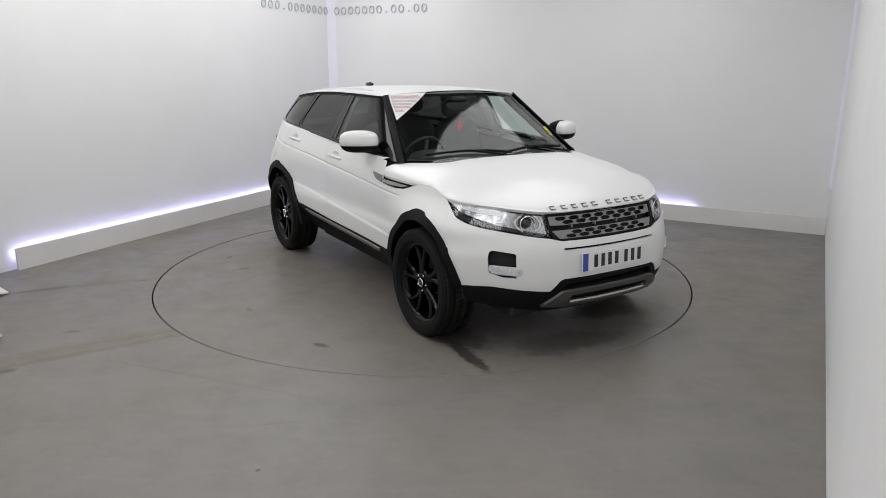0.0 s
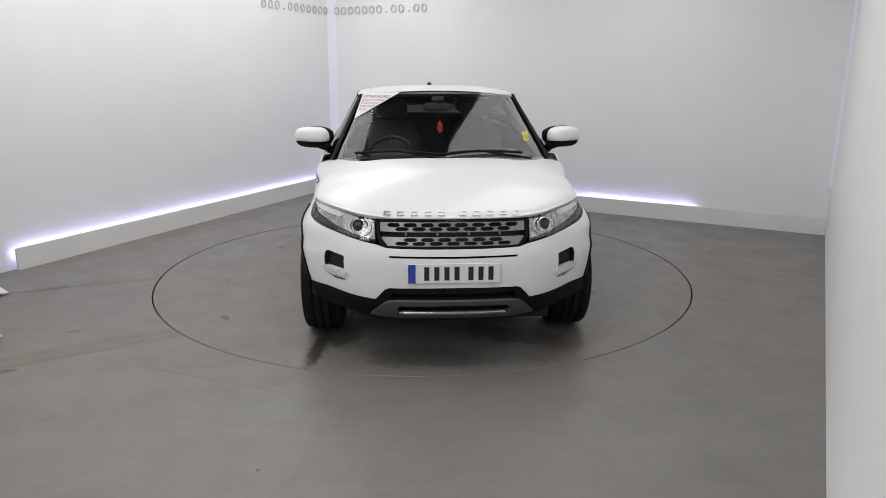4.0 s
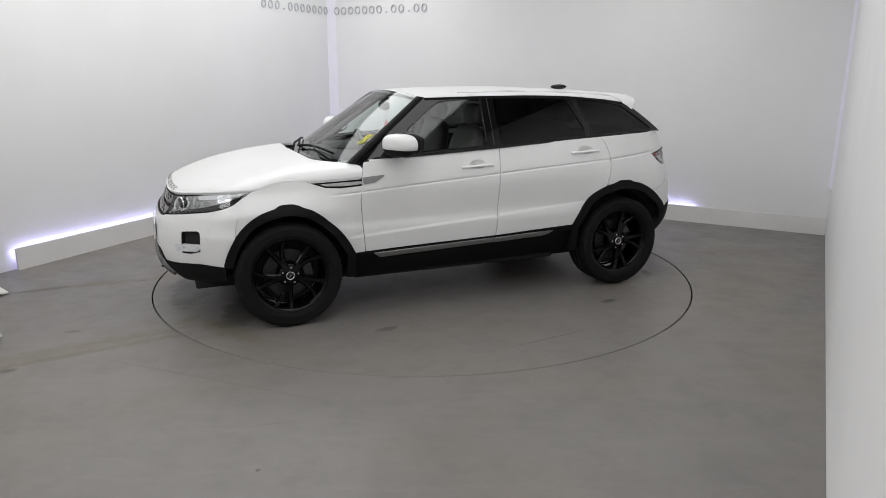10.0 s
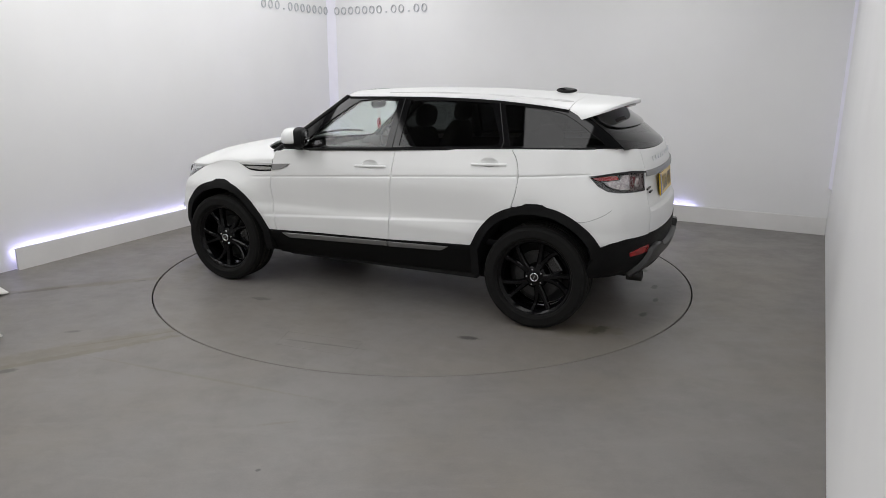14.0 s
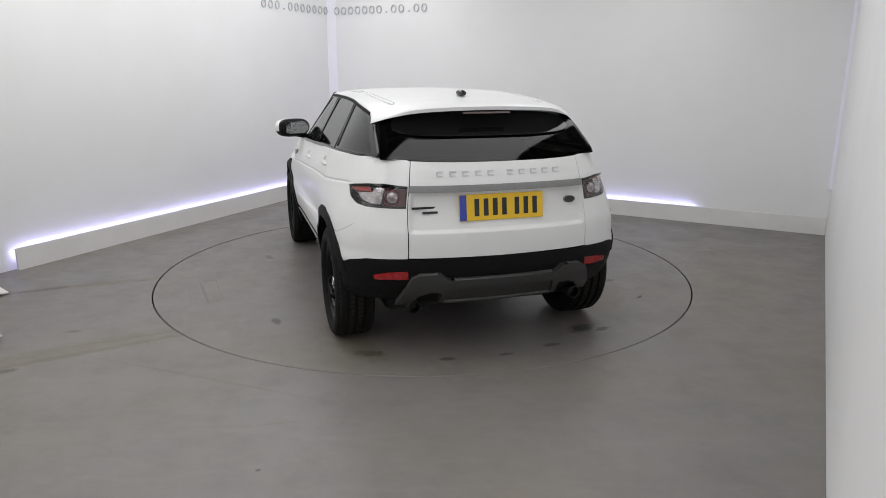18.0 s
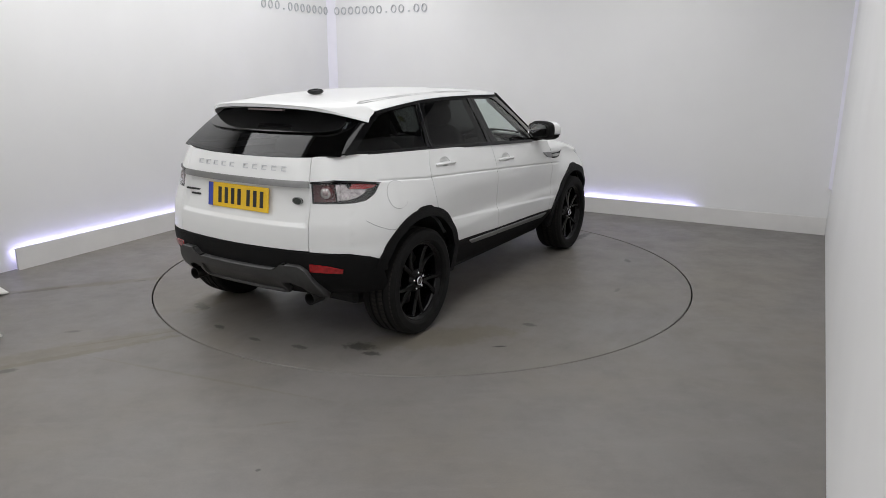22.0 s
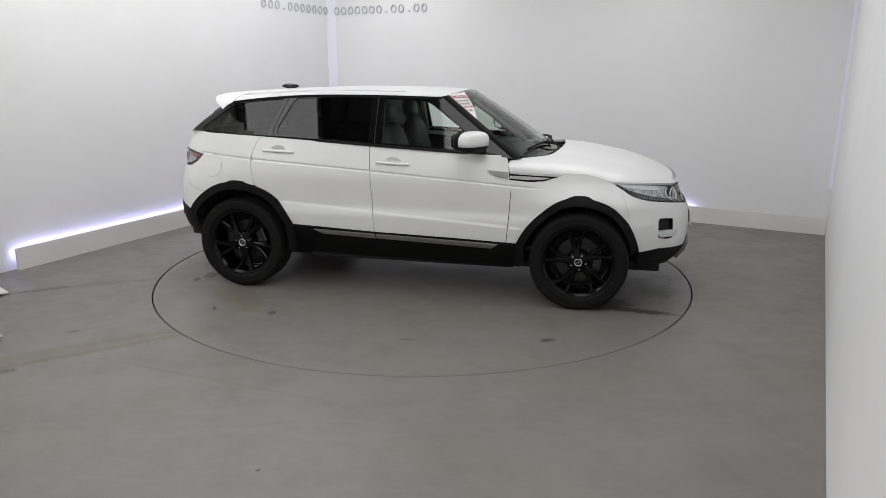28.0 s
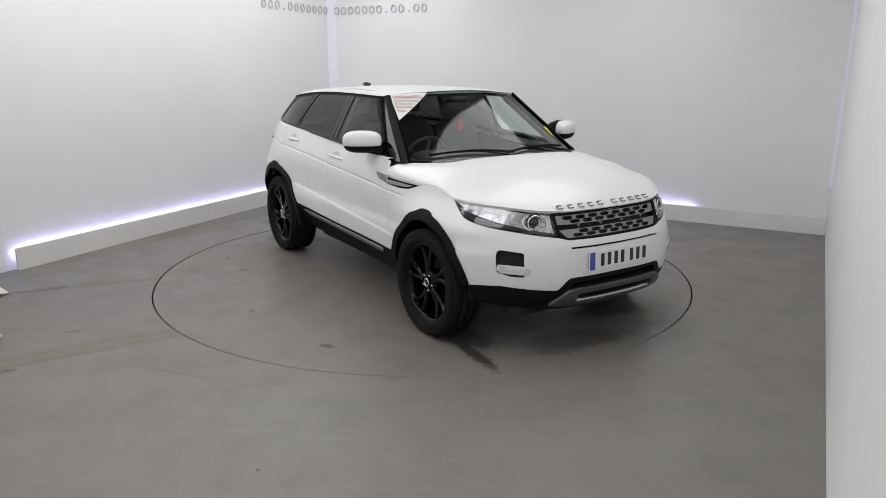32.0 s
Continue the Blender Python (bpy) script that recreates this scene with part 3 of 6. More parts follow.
BELT = [(0.85, 1.092), (0.35, 1.126), (-0.26, 1.157), (-0.5, 1.170), (-1.15, 1.196), (-1.66, 1.212), (-1.84, 1.218)]
TRIM = [(0.26, 1.512), (-0.23, 1.521), (-0.5, 1.522), (-0.87, 1.514), (-1.12, 1.497), (-1.5, 1.452), (-1.62, 1.43), (-1.8, 1.40)]
CROWN = [(0.50, 1.534), (0.40, 1.542), (0.2, 1.552), (-0.07, 1.562), (-0.58, 1.566), (-0.95, 1.553), (-1.4, 1.531), (-1.6, 1.514), (-1.8, 1.489)]


def belt(x):
    return float(spline(BELT, x))


def trim(x):
    return float(spline(TRIM, x))


def edge_half(z):
    """Half width of the windscreen at height z."""
    return 0.78 - (z - 1.09) * 0.4235


def screen_edge(z):
    """x of the windscreen's side edge at height z."""
    return 0.858 - (z - 1.08) * 1.339


def flank_glass(x, z):
    x, z = np.asarray(x, float), np.asarray(z, float)
    base = 0.862 - (z - 1.12) * 0.50 - (z - 1.12) ** 2 * 0.13
    d = np.clip(screen_edge(z) - x, 0, 9)
    y = base - (0.10 - (z - 1.09) * 0.13) * np.exp(-d / 0.20) - 0.125 * np.clip((-1.05 - x) / 0.78, 0, 2) ** 2
    return np.stack([x, y, z], -1)


def screen(y, z):
    y, z = np.asarray(y, float), np.asarray(z, float)
    return np.stack([screen_edge(z) + 0.38 * (edge_half(z) ** 2 - y * y) + 0.03 * np.sin((z - 1.1) / 0.45 * math.pi) * (1 - (y / edge_half(z)) ** 2), y, z], -1)


def rear_screen(y, z):
    y, z = np.asarray(y, float), np.asarray(z, float)
    return np.stack([-1.945 + (z - 1.21) * 1.45 + 0.23 * y * y - 0.02 * np.sin((z - 1.2) / 0.25 * math.pi), y, z], -1)


def roof(x, y):
    x, y = np.asarray(x, float), np.asarray(y, float)
    edge, top = spline(TRIM, x), spline(CROWN, x)
    wide = flank_glass(x, edge)[..., 1]
    r = np.clip(np.abs(y) / wide, 0, 1)
    return np.stack([x, y, edge + (top - edge) * (1 - r ** 2.6) ** 0.75], -1)


def panel(name, surf, ring, material, parent, flip=False, off=0.0, step=0.035, holes=(), flange=0.014, label="", mirror=False, extra=()):
    """A piece of sheet cut out of a skin along a ring of skin coordinates, with its edges turned in. mirror: on the car's right."""
    a2, tris, loops = fill([tuple(map(float, p)) for p in ring], [[tuple(map(float, p)) for p in h] for h in holes], step, extra)
    a2 = np.array(a2)
    e = 2e-3
    P = surf(a2[:, 0], a2[:, 1])
    N = np.cross(surf(a2[:, 0] + e, a2[:, 1]) - surf(a2[:, 0] - e, a2[:, 1]), surf(a2[:, 0], a2[:, 1] + e) - surf(a2[:, 0], a2[:, 1] - e))
    N /= np.linalg.norm(N, axis=1, keepdims=True) + 1e-12
    out = P - np.array([0, 0, 0.75]) if surf is not skin else P * np.array([1, 1, 0])
    N[(N * out).sum(1) < 0] *= -1
    o = off(a2[:, 0], a2[:, 1]) if callable(off) else np.full(len(a2), off)
    P = P + N * o[:, None]
    if callable(off):
        D = np.cross(surf(a2[:, 0] + e, a2[:, 1]) + N * (off(a2[:, 0] + e, a2[:, 1]))[:, None] - surf(a2[:, 0] - e, a2[:, 1]) - N * (off(a2[:, 0] - e, a2[:, 1]))[:, None],
                     surf(a2[:, 0], a2[:, 1] + e) + N * (off(a2[:, 0], a2[:, 1] + e))[:, None] - surf(a2[:, 0], a2[:, 1] - e) - N * (off(a2[:, 0], a2[:, 1] - e))[:, None])
        D /= np.linalg.norm(D, axis=1, keepdims=True) + 1e-12
        D[(D * N).sum(1) < 0] *= -1
        N = D
    verts, norms, faces = [*P], [*N], []
    for f in tris:
        q = np.cross(P[f[1]] - P[f[0]], P[f[2]] - P[f[0]])
        faces.append(tuple(f) if q @ N[f[0]] > 0 else tuple(f)[::-1])
    if flange:
        for loop in loops:
            k, n = len(verts), len(loop)
            mid = P[loop].mean(0)
            for i in range(n):
                t = P[loop[(i + 1) % n]] - P[loop[i - 1]]
                side = np.cross(t, N[loop[i]])
                side /= np.linalg.norm(side) + 1e-12
                if side @ (P[loop[i]] - mid) < 0:
                    side = -side
                if loop is not loops[0]:
                    side = -side
                edge_n = N[loop[i]] * 0.5 + side * 0.85
                edge_n /= np.linalg.norm(edge_n)
                verts += [P[loop[i]], P[loop[i]] - N[loop[i]] * flange]
                norms += [edge_n, side]
            for i in range(n):
                j = (i + 1) % n
                quad = (k + 2 * i, k + 2 * j, k + 2 * j + 1, k + 2 * i + 1)
                q = np.cross(np.array(verts[quad[1]]) - verts[quad[0]], np.array(verts[quad[3]]) - verts[quad[0]])
                faces.append(quad if q @ norms[k + 2 * i + 1] > 0 else quad[::-1])
    verts, norms = np.array(verts), np.array(norms)
    if mirror:
        verts, norms = verts * (1, -1, 1), norms * (1, -1, 1)
        faces = [f[::-1] for f in faces]
    return mesh_ob(name, verts, faces, material, parent, normals=norms, label=label)


def both(name, surf, ring, material, parent, **kw):
    return panel(name, surf, ring, material, parent, **kw), panel(name, surf, ring, material, parent, mirror=True, **kw)


def side_ring(points):
    """Side-view points (x, z), or ('f', y, z) on the nose and ('r', y, z) on the tail, as skin coordinates."""
    out = []
    for p in points:
        if p[0] == "f":
            out.append((math.copysign(u_front(abs(p[1])), p[1]) if p[1] else 0.0, p[2]))
        elif p[0] == "r":
            out.append((u_rear(abs(p[1])) if p[1] >= 0 else 2 * U_END - u_rear(-p[1]), p[2]))
        else:
            out.append((u_side(p[0]), p[1]))
    return out


def curve(points, n):
    """Points (x, z) on a smooth curve through the given ones."""
    p = np.array(points, float)
    t = np.concatenate([[0], np.cumsum(np.hypot(*np.diff(p, axis=0).T))])
    s = np.linspace(0, t[-1], n)
    g0, g1 = np.gradient(p[:, 0], t), np.gradient(p[:, 1], t)
    k = np.clip(np.searchsorted(t, s, side="right") - 1, 0, len(t) - 2)
    h = t[k + 1] - t[k]
    a = (s - t[k]) / h
    w = (1 + 2 * a) * (1 - a) ** 2, h * a * (1 - a) ** 2, a * a * (3 - 2 * a), h * a * a * (a - 1)
    return [(float(x), float(z)) for x, z in zip(*(w[0] * c[k] + w[1] * g[k] + w[2] * c[k + 1] + w[3] * g[k + 1] for c, g in ((p[:, 0], g0), (p[:, 1], g1))))]


def blob(name, center, half, material, parent, power=2.6, cut=None, label="", m=None, segs=28):
    """A rounded block (superellipsoid); cut keeps its part between two heights of its own z."""
    verts, faces = [], []
    rows = segs // 2
    e = 2 / power
    for i in range(rows + 1):
        v = -math.pi / 2 + math.pi * i / rows
        for j in range(segs):
            w = 2 * math.pi * j / segs
            c, s = math.cos(v), math.sin(v)
            sg = lambda q: math.copysign(abs(q) ** e, q)
            z = sg(s)
            if cut:
                z = min(max(z, cut[0]), cut[1])
            p = Vector((half[0] * sg(c) * sg(math.cos(w)), half[1] * sg(c) * sg(math.sin(w)), half[2] * z))
            verts.append((m @ p if m else p) + Vector(center))
    for i in range(rows):
        for j in range(segs):
            k = (j + 1) % segs
            faces.append((i * segs + j, i * segs + k, (i + 1) * segs + k, (i + 1) * segs + j))
    return mesh_ob(name, verts, faces, material, parent, smooth=True, label=label)


# ---- the car: body panels ----
car = thing("car", "white five-door compact SUV with black alloy wheels, parked on the turntable", "car")
ARCH_F = [(1.745, 0.455), (1.715, 0.55), (1.668, 0.645), (1.565, 0.757), (1.44, 0.808), (1.31, 0.826), (1.165, 0.796), (1.034, 0.697), (0.941, 0.595), (0.872, 0.474)]
ARCH_R = [(-0.878, 0.538), (-0.932, 0.640), (-1.021, 0.750), (-1.166, 0.826), (-1.315, 0.850), (-1.47, 0.829), (-1.591, 0.762), (-1.678, 0.682), (-1.728, 0.610)]
arch_f, arch_r = curve(ARCH_F, 40), curve(ARCH_R, 40)
CLAM = [(1.50, 0.943), (1.44, 0.962), (1.364, 0.981), (1.29, 0.988), (1.23, 0.987), (1.185, 0.981)]
clam = curve(CLAM, 14)
G = 0.0028                                       # half a shut gap
SEAM = [(1.615, 0.897), (1.630, 0.86), (1.650, 0.81), (1.668, 0.72), (1.670, 0.662)]

def side_line(x):
    return 0.968 - (x + 0.235) * 0.066


def door_relief(u, z):
    """The pressed line under the handles and the shallow scoop of the lower door."""
    x = np.interp(u, U_ALL, X_ALL)
    low = 0.655 - x * 0.066
    line = -0.0065 * np.exp(-((z - side_line(x)) / 0.0055) ** 2) * ease((1.06 - x) / 0.12) * ease((x + 1.70) / 0.06)
    return line - 0.009 * ease((z - low + 0.022) / 0.026) * ease((low + 0.26 - z) / 0.24) * ease((0.95 - x) / 0.1) * ease((x + 1.2) / 0.3)


def press_points(x0, x1):
    """Rows of skin points along the pressed lines, so that the sheet follows them."""
    pts = []
    for x in np.arange(x0, x1, 0.022):
        u = u_side(float(x))
        pts += [(u, side_line(x) + d) for d in (-0.016, -0.0085, -0.004, 0.0, 0.004, 0.0085, 0.016)]
        pts += [(u, 0.655 - x * 0.066 + d) for d in (-0.034, -0.022, -0.013, -0.004, 0.005, 0.016)]
    return pts


HANDLES = ((0.070, -0.200, 1.030), (-0.855, -1.110, 1.095))
def cup_ring(k):
    xa, xb, zz = HANDLES[k]
    xm = (xa + xb) / 2
    return [(u_side(xm + 0.066 * math.cos(a)), zz + 0.010 + 0.036 * math.sin(a) * (1.0 if math.sin(a) > 0 else 0.75)) for a in np.linspace(0, 2 * math.pi, 25)[:-1]]


# front wings
ring = [(1.548, 0.930), (1.52, 0.935), *[(x, z + 0.0005) for x, z in clam], (1.165, 0.972), (1.06, 0.937), (0.96, 0.931), (0.805 + G, 0.943), (0.822 + G, 0.84), (0.806 + G, 0.60),
        (0.796 + G, 0.477), *[p for p in arch_f[::-1] if p[0] < 1.660], *[(x - 0.0012, z) for x, z in SEAM[::-1]]]
both("front_wing", skin, side_ring(ring), M_PAINT, car, off=door_relief, extra=press_points(0.80, 1.10))

# doors
cut_f = [(0.790, 1.090), (0.805, 1.010), (0.822, 0.84), (0.806, 0.60), (0.796, 0.477)]
cut_m = [(-0.255, 1.155), (-0.243, 0.992), (-0.230, 0.747), (-0.224, 0.626), (-0.214, 0.506)]
cut_r = curve([(-1.135, 1.195), (-1.172, 1.14), (-1.192, 1.075), (-1.198, 1.00), (-1.188, 0.921), (-1.165, 0.838)], 16)
belt_f = [(float(x), belt(x)) for x in np.linspace(-0.25, 0.78, 12)]
belt_r = [(float(x), belt(x)) for x in np.linspace(-1.13, -0.26, 10)]


ring = [(x - G, z) for x, z in cut_f] + [(0.4, 0.490), (0.0, 0.5005)] + [(x + G, z) for x, z in cut_m[::-1]] + belt_f
both("front_door", skin, side_ring(ring), M_PAINT, car, off=door_relief, step=0.03, extra=press_points(-0.25, 0.81), holes=[cup_ring(0)], flange=0.012)
ring = [(x - G, z) for x, z in cut_m] + [(-0.5, 0.519), *[p for p in arch_r if p[0] > -1.16], *[(x + G, z) for x, z in cut_r[::-1]]] + belt_r
both("rear_door", skin, side_ring(ring), M_PAINT, car, off=door_relief, step=0.03, extra=press_points(-1.20, -0.24), holes=[cup_ring(1)], flange=0.012)

# rear quarters, round to the tailgate
LAMP_R = [(-1.662, 1.046), (-1.74, 1.058), (-1.83, 1.069), ("r", 0.72, 1.075), ("r", 0.572, 1.064), ("r", 0.572, 0.944), ("r", 0.66, 0.944), (-1.84, 0.947), (-1.775, 0.957), (-1.715, 0.992)]
lamp_r_ring = side_ring(LAMP_R)
belt_q = [(float(x), belt(x)) for x in np.linspace(-1.83, -1.14, 9)]
ring = side_ring([(x - G, z) for x, z in cut_r] + [p for p in arch_r if p[0] < -1.17] + [(-1.78, 0.634), (-1.86, 0.655), ("r", 0.566, 0.660), ("r", 0.566, 1.205), ("r", 0.66, 1.213)] + belt_q)
both("rear_quarter", skin, ring, M_PAINT, car, holes=[lamp_r_ring], step=0.03, off=door_relief, extra=press_points(-1.70, -1.20))

# tailgate
T = 0.560


def gate_relief(u, z):
    edge = np.abs(np.asarray(u) - U_END)
    return -0.028 * ease((z - 0.800) / 0.030) * ease((1.036 - z) / 0.02) * ease((T + 0.006 - edge) / 0.03)


ring = side_ring([("r", T, 0.664), ("r", T, 1.206), ("r", 0.3, 1.198), ("r", 0.0, 1.196), ("r", -0.3, 1.198), ("r", -T, 1.206), ("r", -T, 0.664), ("r", 0.0, 0.660)])
gate_rows = [(float(u), z) for u in np.arange(u_rear(T) + 0.01, 2 * U_END - u_rear(T), 0.03) for z in (0.798, 0.81, 0.822, 0.834, 0.846)]
tailgate = panel("tailgate", skin, ring, M_PAINT, car, off=gate_relief, step=0.03, extra=gate_rows)
ring = side_ring([("r", T, 1.033), ("r", T, 1.071), ("r", 0.0, 1.071), ("r", -T, 1.071), ("r", -T, 1.033), ("r", 0.0, 1.033)])
panel("trim_strip", skin, ring, M_SILVER, tailgate, off=0.010, flange=0.02, label="brushed grey strip across the tailgate")

# front bumper skin, with the slot and the lamp pockets cut through
FOG_POCKET = [("f", 0.628, 0.654), ("f", 0.631, 0.661), ("f", 0.640, 0.665), ("f", 0.728, 0.677), ("f", 0.740, 0.675), ("f", 0.748, 0.666), ("f", 0.752, 0.635), ("f", 0.750, 0.540), ("f", 0.69, 0.515), ("f", 0.628, 0.515)]
LAMP_LOW = [(1.545, 0.933), (1.615, 0.899), (1.70, 0.856), (1.78, 0.830), (1.87, 0.806), ("f", 0.66, 0.786), ("f", 0.56, 0.769), ("f", 0.440, 0.757)]
LAMP_F = [("f", 0.448, 0.884), ("f", 0.60, 0.897), ("f", 0.70, 0.911), (1.83, 0.921), (1.70, 0.928), (1.62, 0.932), *LAMP_LOW]
lamp_f_ring = side_ring(LAMP_F)
half = [("f", 0.0, 0.508), ("f", 0.37, 0.506), ("f", 0.395, 0.495), ("f", 0.452, 0.432), ("f", 0.60, 0.440), ("f", 0.74, 0.455), (1.80, 0.450), (1.748, 0.446), *[p for p in arch_f if p[0] > 1.676][1:],
        *[(x + 0.0012, z) for x, z in SEAM[::-1]], (1.70, 0.852), (1.78, 0.826), (1.87, 0.802), ("f", 0.66, 0.782), ("f", 0.56, 0.765), ("f", 0.436, 0.748),
        ("f", 0.415, 0.742), ("f", 0.38, 0.733), ("f", 0.2, 0.729), ("f", 0.0, 0.728)]
left = side_ring(half)
ring = left + [(-u, z) for u, z in left[::-1][1:-1]]
slot = side_ring([("f", 0.370, 0.692), ("f", 0.370, 0.680), ("f", 0.0, 0.676)])
slot = slot + [(-u, z) for u, z in slot[::-1][1:]] + [(0.0, 0.689)]
pocket = side_ring(FOG_POCKET)
front_bumper = panel("front_bumper", skin, ring, M_PAINT, car, holes=[slot, pocket, [(-u, z) for u, z in pocket]], step=0.03, flange=0.03)

# bonnet: a clamshell that falls to the wings and the lamps
EDGE_Z = [(2.10, 0.897), (2.05, 0.892), (1.97, 0.903), (1.90, 0.914), (1.75, 0.928), (1.62, 0.937), (1.50, 0.946), (1.44, 0.965), (1.364, 0.984), (1.29, 0.991), (1.23, 0.990), (1.185, 0.985), (1.0, 0.993), (0.80, 1.004)]
MID_Z = [(2.075, 0.893), (2.035, 0.903), (1.995, 0.927), (1.925, 0.958), (1.841, 0.989), (1.715, 1.028), (1.60, 1.056), (1.4, 1.092), (1.256, 1.108), (1.15, 1.115), (1.0, 1.110), (0.8, 1.104)]
TIP_U = u_side(1.50)
BACK = [(0.0, 1.155, 0.0), (0.35, 1.135, 0.33), (0.62, 1.070, 0.575), (0.76, 0.970, 0.675), (0.87, 0.850, 0.765), (0.92, 0.800, 0.822), (0.96, 0.7945, 0.868), (1.0, 0.808, 0.896)]


def bonnet(s, v):
    s, v = np.asarray(s, float), np.asarray(v, float)
    a = np.abs(v)
    f = skin(a * TIP_U, spline(EDGE_Z, np.interp(a * TIP_U, U_ALL, X_ALL)))
    bx, by = spline([(q[0], q[1]) for q in BACK], a), spline([(q[0], q[2]) for q in BACK], a)
    x, y = f[..., 0] + (bx - f[..., 0]) * s, f[..., 1] + (by - f[..., 1]) * s
    tip = skin(np.full_like(a, TIP_U), np.full_like(a, float(spline(EDGE_Z, 1.50))))
    rx = tip[..., 0] + (BACK[-1][1] - tip[..., 0]) * s
    line = tip[..., 1] + (BACK[-1][2] - tip[..., 1]) * s
    y = y + (skin(np.interp(-rx, -X_ALL, U_ALL), spline(EDGE_Z, rx))[..., 1] + 0.0015 - line) * a ** 12 * (s > 0)
    ez, mz = spline(EDGE_Z, x), spline(MID_Z, x)
    wide = skin(np.interp(-x, -X_ALL, U_ALL), ez)[..., 1]
    rim_line = skin(U_ALL, np.full(1500, 0.93))
    front = np.interp(-x, -rim_line[:, 0], rim_line[:, 1])
    wide = np.where(x > 1.3, np.minimum(wide, front + 0.001), wide)
    r = np.clip(y / np.maximum(wide, 1e-3), 0, 1)
    r = np.where((a > 0.999) | (s < 1e-4), 1.0, r)
    n = spline([(0.8, 3.1), (0.95, 2.9), (1.1, 2.65), (1.25, 2.45), (1.45, 2.3), (2.2, 2.2)], x)
    z = ez + (mz - ez) * (1 - r ** n) ** (1 / n + (0.60 - 1 / n) * ease((x - 0.85) / 0.6))
    z = z + 0.007 * ease((0.56 - y) / 0.16) * ease((2.02 - x) / 0.35)
    return np.stack([x, np.where(v < 0, -y, y), z], -1)


ns, nv = 46, 61
s = np.concatenate([[0, 0.006, 0.014, 0.026], np.linspace(0.045, 1, ns - 4)])
v = np.sin(np.linspace(-1, 1, nv) * math.pi / 2 * 0.999) / math.sin(math.pi / 2 * 0.999)
gs, gv = np.meshgrid(s, v, indexing="ij")
P = bonnet(gs.ravel(), gv.ravel())
faces = [(i * nv + j, i * nv + j + 1, (i + 1) * nv + j + 1, (i + 1) * nv + j) for i in range(ns - 1) for j in range(nv - 1)]
rim = [j for j in range(nv)] + [i * nv + nv - 1 for i in range(1, ns)] + [(ns - 1) * nv + j for j in range(nv - 2, -1, -1)] + [i * nv for i in range(ns - 2, 0, -1)]
k = len(P)
low = P[rim] - np.array([0, 0, 0.018]) - np.array([1, 1, 0]) * np.sign(P[rim] - P.mean(0)) * 0.006
faces += [(rim[i], k + i, k + (i + 1) % len(rim), rim[(i + 1) % len(rim)]) for i in range(len(rim))]
bonnet_ob = mesh_ob("bonnet", np.concatenate([P, low]), faces, M_PAINT, car, smooth=True)
bonnet_ob.data.shade_smooth()
bonnet_ob.data.set_sharp_from_angle(angle=radians(50))

# roof and its black side trims
xs = np.linspace(0.26, -1.45, 22)
edge_pts = [(float(x), float(flank_glass(x, trim(x))[1]) + 0.006) for x in xs]
nose = [(float(screen(y, 1.555 - 0.115 * y * y)[0]), float(y)) for y in np.linspace(-0.57, 0.57, 15)]
ring = nose + edge_pts + [(-1.452, float(y)) for y in np.linspace(0.58, -0.58, 9)] + [(x, -y) for x, y in edge_pts[::-1]]
panel("roof", roof, ring, M_PAINT, car, step=0.05, flange=0.02)


def trim_box(name, pts, w, h, material, parent, label=""):
    """A flat bar along points, w wide sideways and h high."""
    verts, faces = [], []
    for p in pts:
        p = Vector(p)
        s = math.copysign(1, p.y) if abs(p.y) > 1e-6 else 1
        verts += [p + Vector((0, s * w / 2, h / 2)), p + Vector((0, s * w / 2, -h / 2)), p + Vector((0, -s * w / 2, -h / 2)), p + Vector((0, -s * w / 2, h / 2))]
    for i in range(len(pts) - 1):
        for q in range(4):
            faces.append((4 * i + q, 4 * i + (q + 1) % 4, 4 * i + 4 + (q + 1) % 4, 4 * i + 4 + q))
    n = len(verts)
    faces += [(0, 1, 2, 3), (n - 1, n - 2, n - 3, n - 4)]
    ob = mesh_ob(name, verts, faces, material, parent, label=label)
    bm = bmesh.new()
    bm.from_mesh(ob.data)
    bmesh.ops.recalc_face_normals(bm, faces=bm.faces[:])
    bm.to_mesh(ob.data)
    bm.free()
    return ob


# side windows in their black surround
WIN_F = [(0.565, 1.137), (0.53, 1.195), (0.40, 1.312), (0.20, 1.452), (0.14, 1.482), (0.06, 1.491), (-0.185, 1.495), (-0.165, 1.172)]
WIN_R = [(-0.272, 1.178), (-0.284, 1.495), (-0.60, 1.496), (-0.89, 1.487), (-0.925, 1.46), (-1.02, 1.27), (-1.018, 1.222), (-0.98, 1.211)]
WIN_Q = [(-1.095, 1.218), (-1.085, 1.26), (-1.005, 1.478), (-1.03, 1.482), (-1.30, 1.455), (-1.43, 1.428), (-1.505, 1.388), (-1.70, 1.258), (-1.715, 1.240), (-1.68, 1.232)]
low = [(float(x), belt(x) - 0.012 + 0.018 * float(ease((-1.40 - x) / 0.3))) for x in np.linspace(0.825, -1.79, 30)]
high = [(float(x), trim(x) - 0.001) for x in np.linspace(-1.462, 0.245, 20)]
rake = [(-1.80, 1.235), (-1.60, 1.372), (-1.546, 1.400)]
edge_a = [(float(screen_edge(z)) - 0.008, float(z)) for z in np.linspace(1.495, 1.10, 14)]
both("window_surround", flank_glass, low + rake + high + edge_a, M_GLOSS, car, holes=[WIN_F, WIN_R, WIN_Q], step=0.035, flange=0.025, off=0.002)
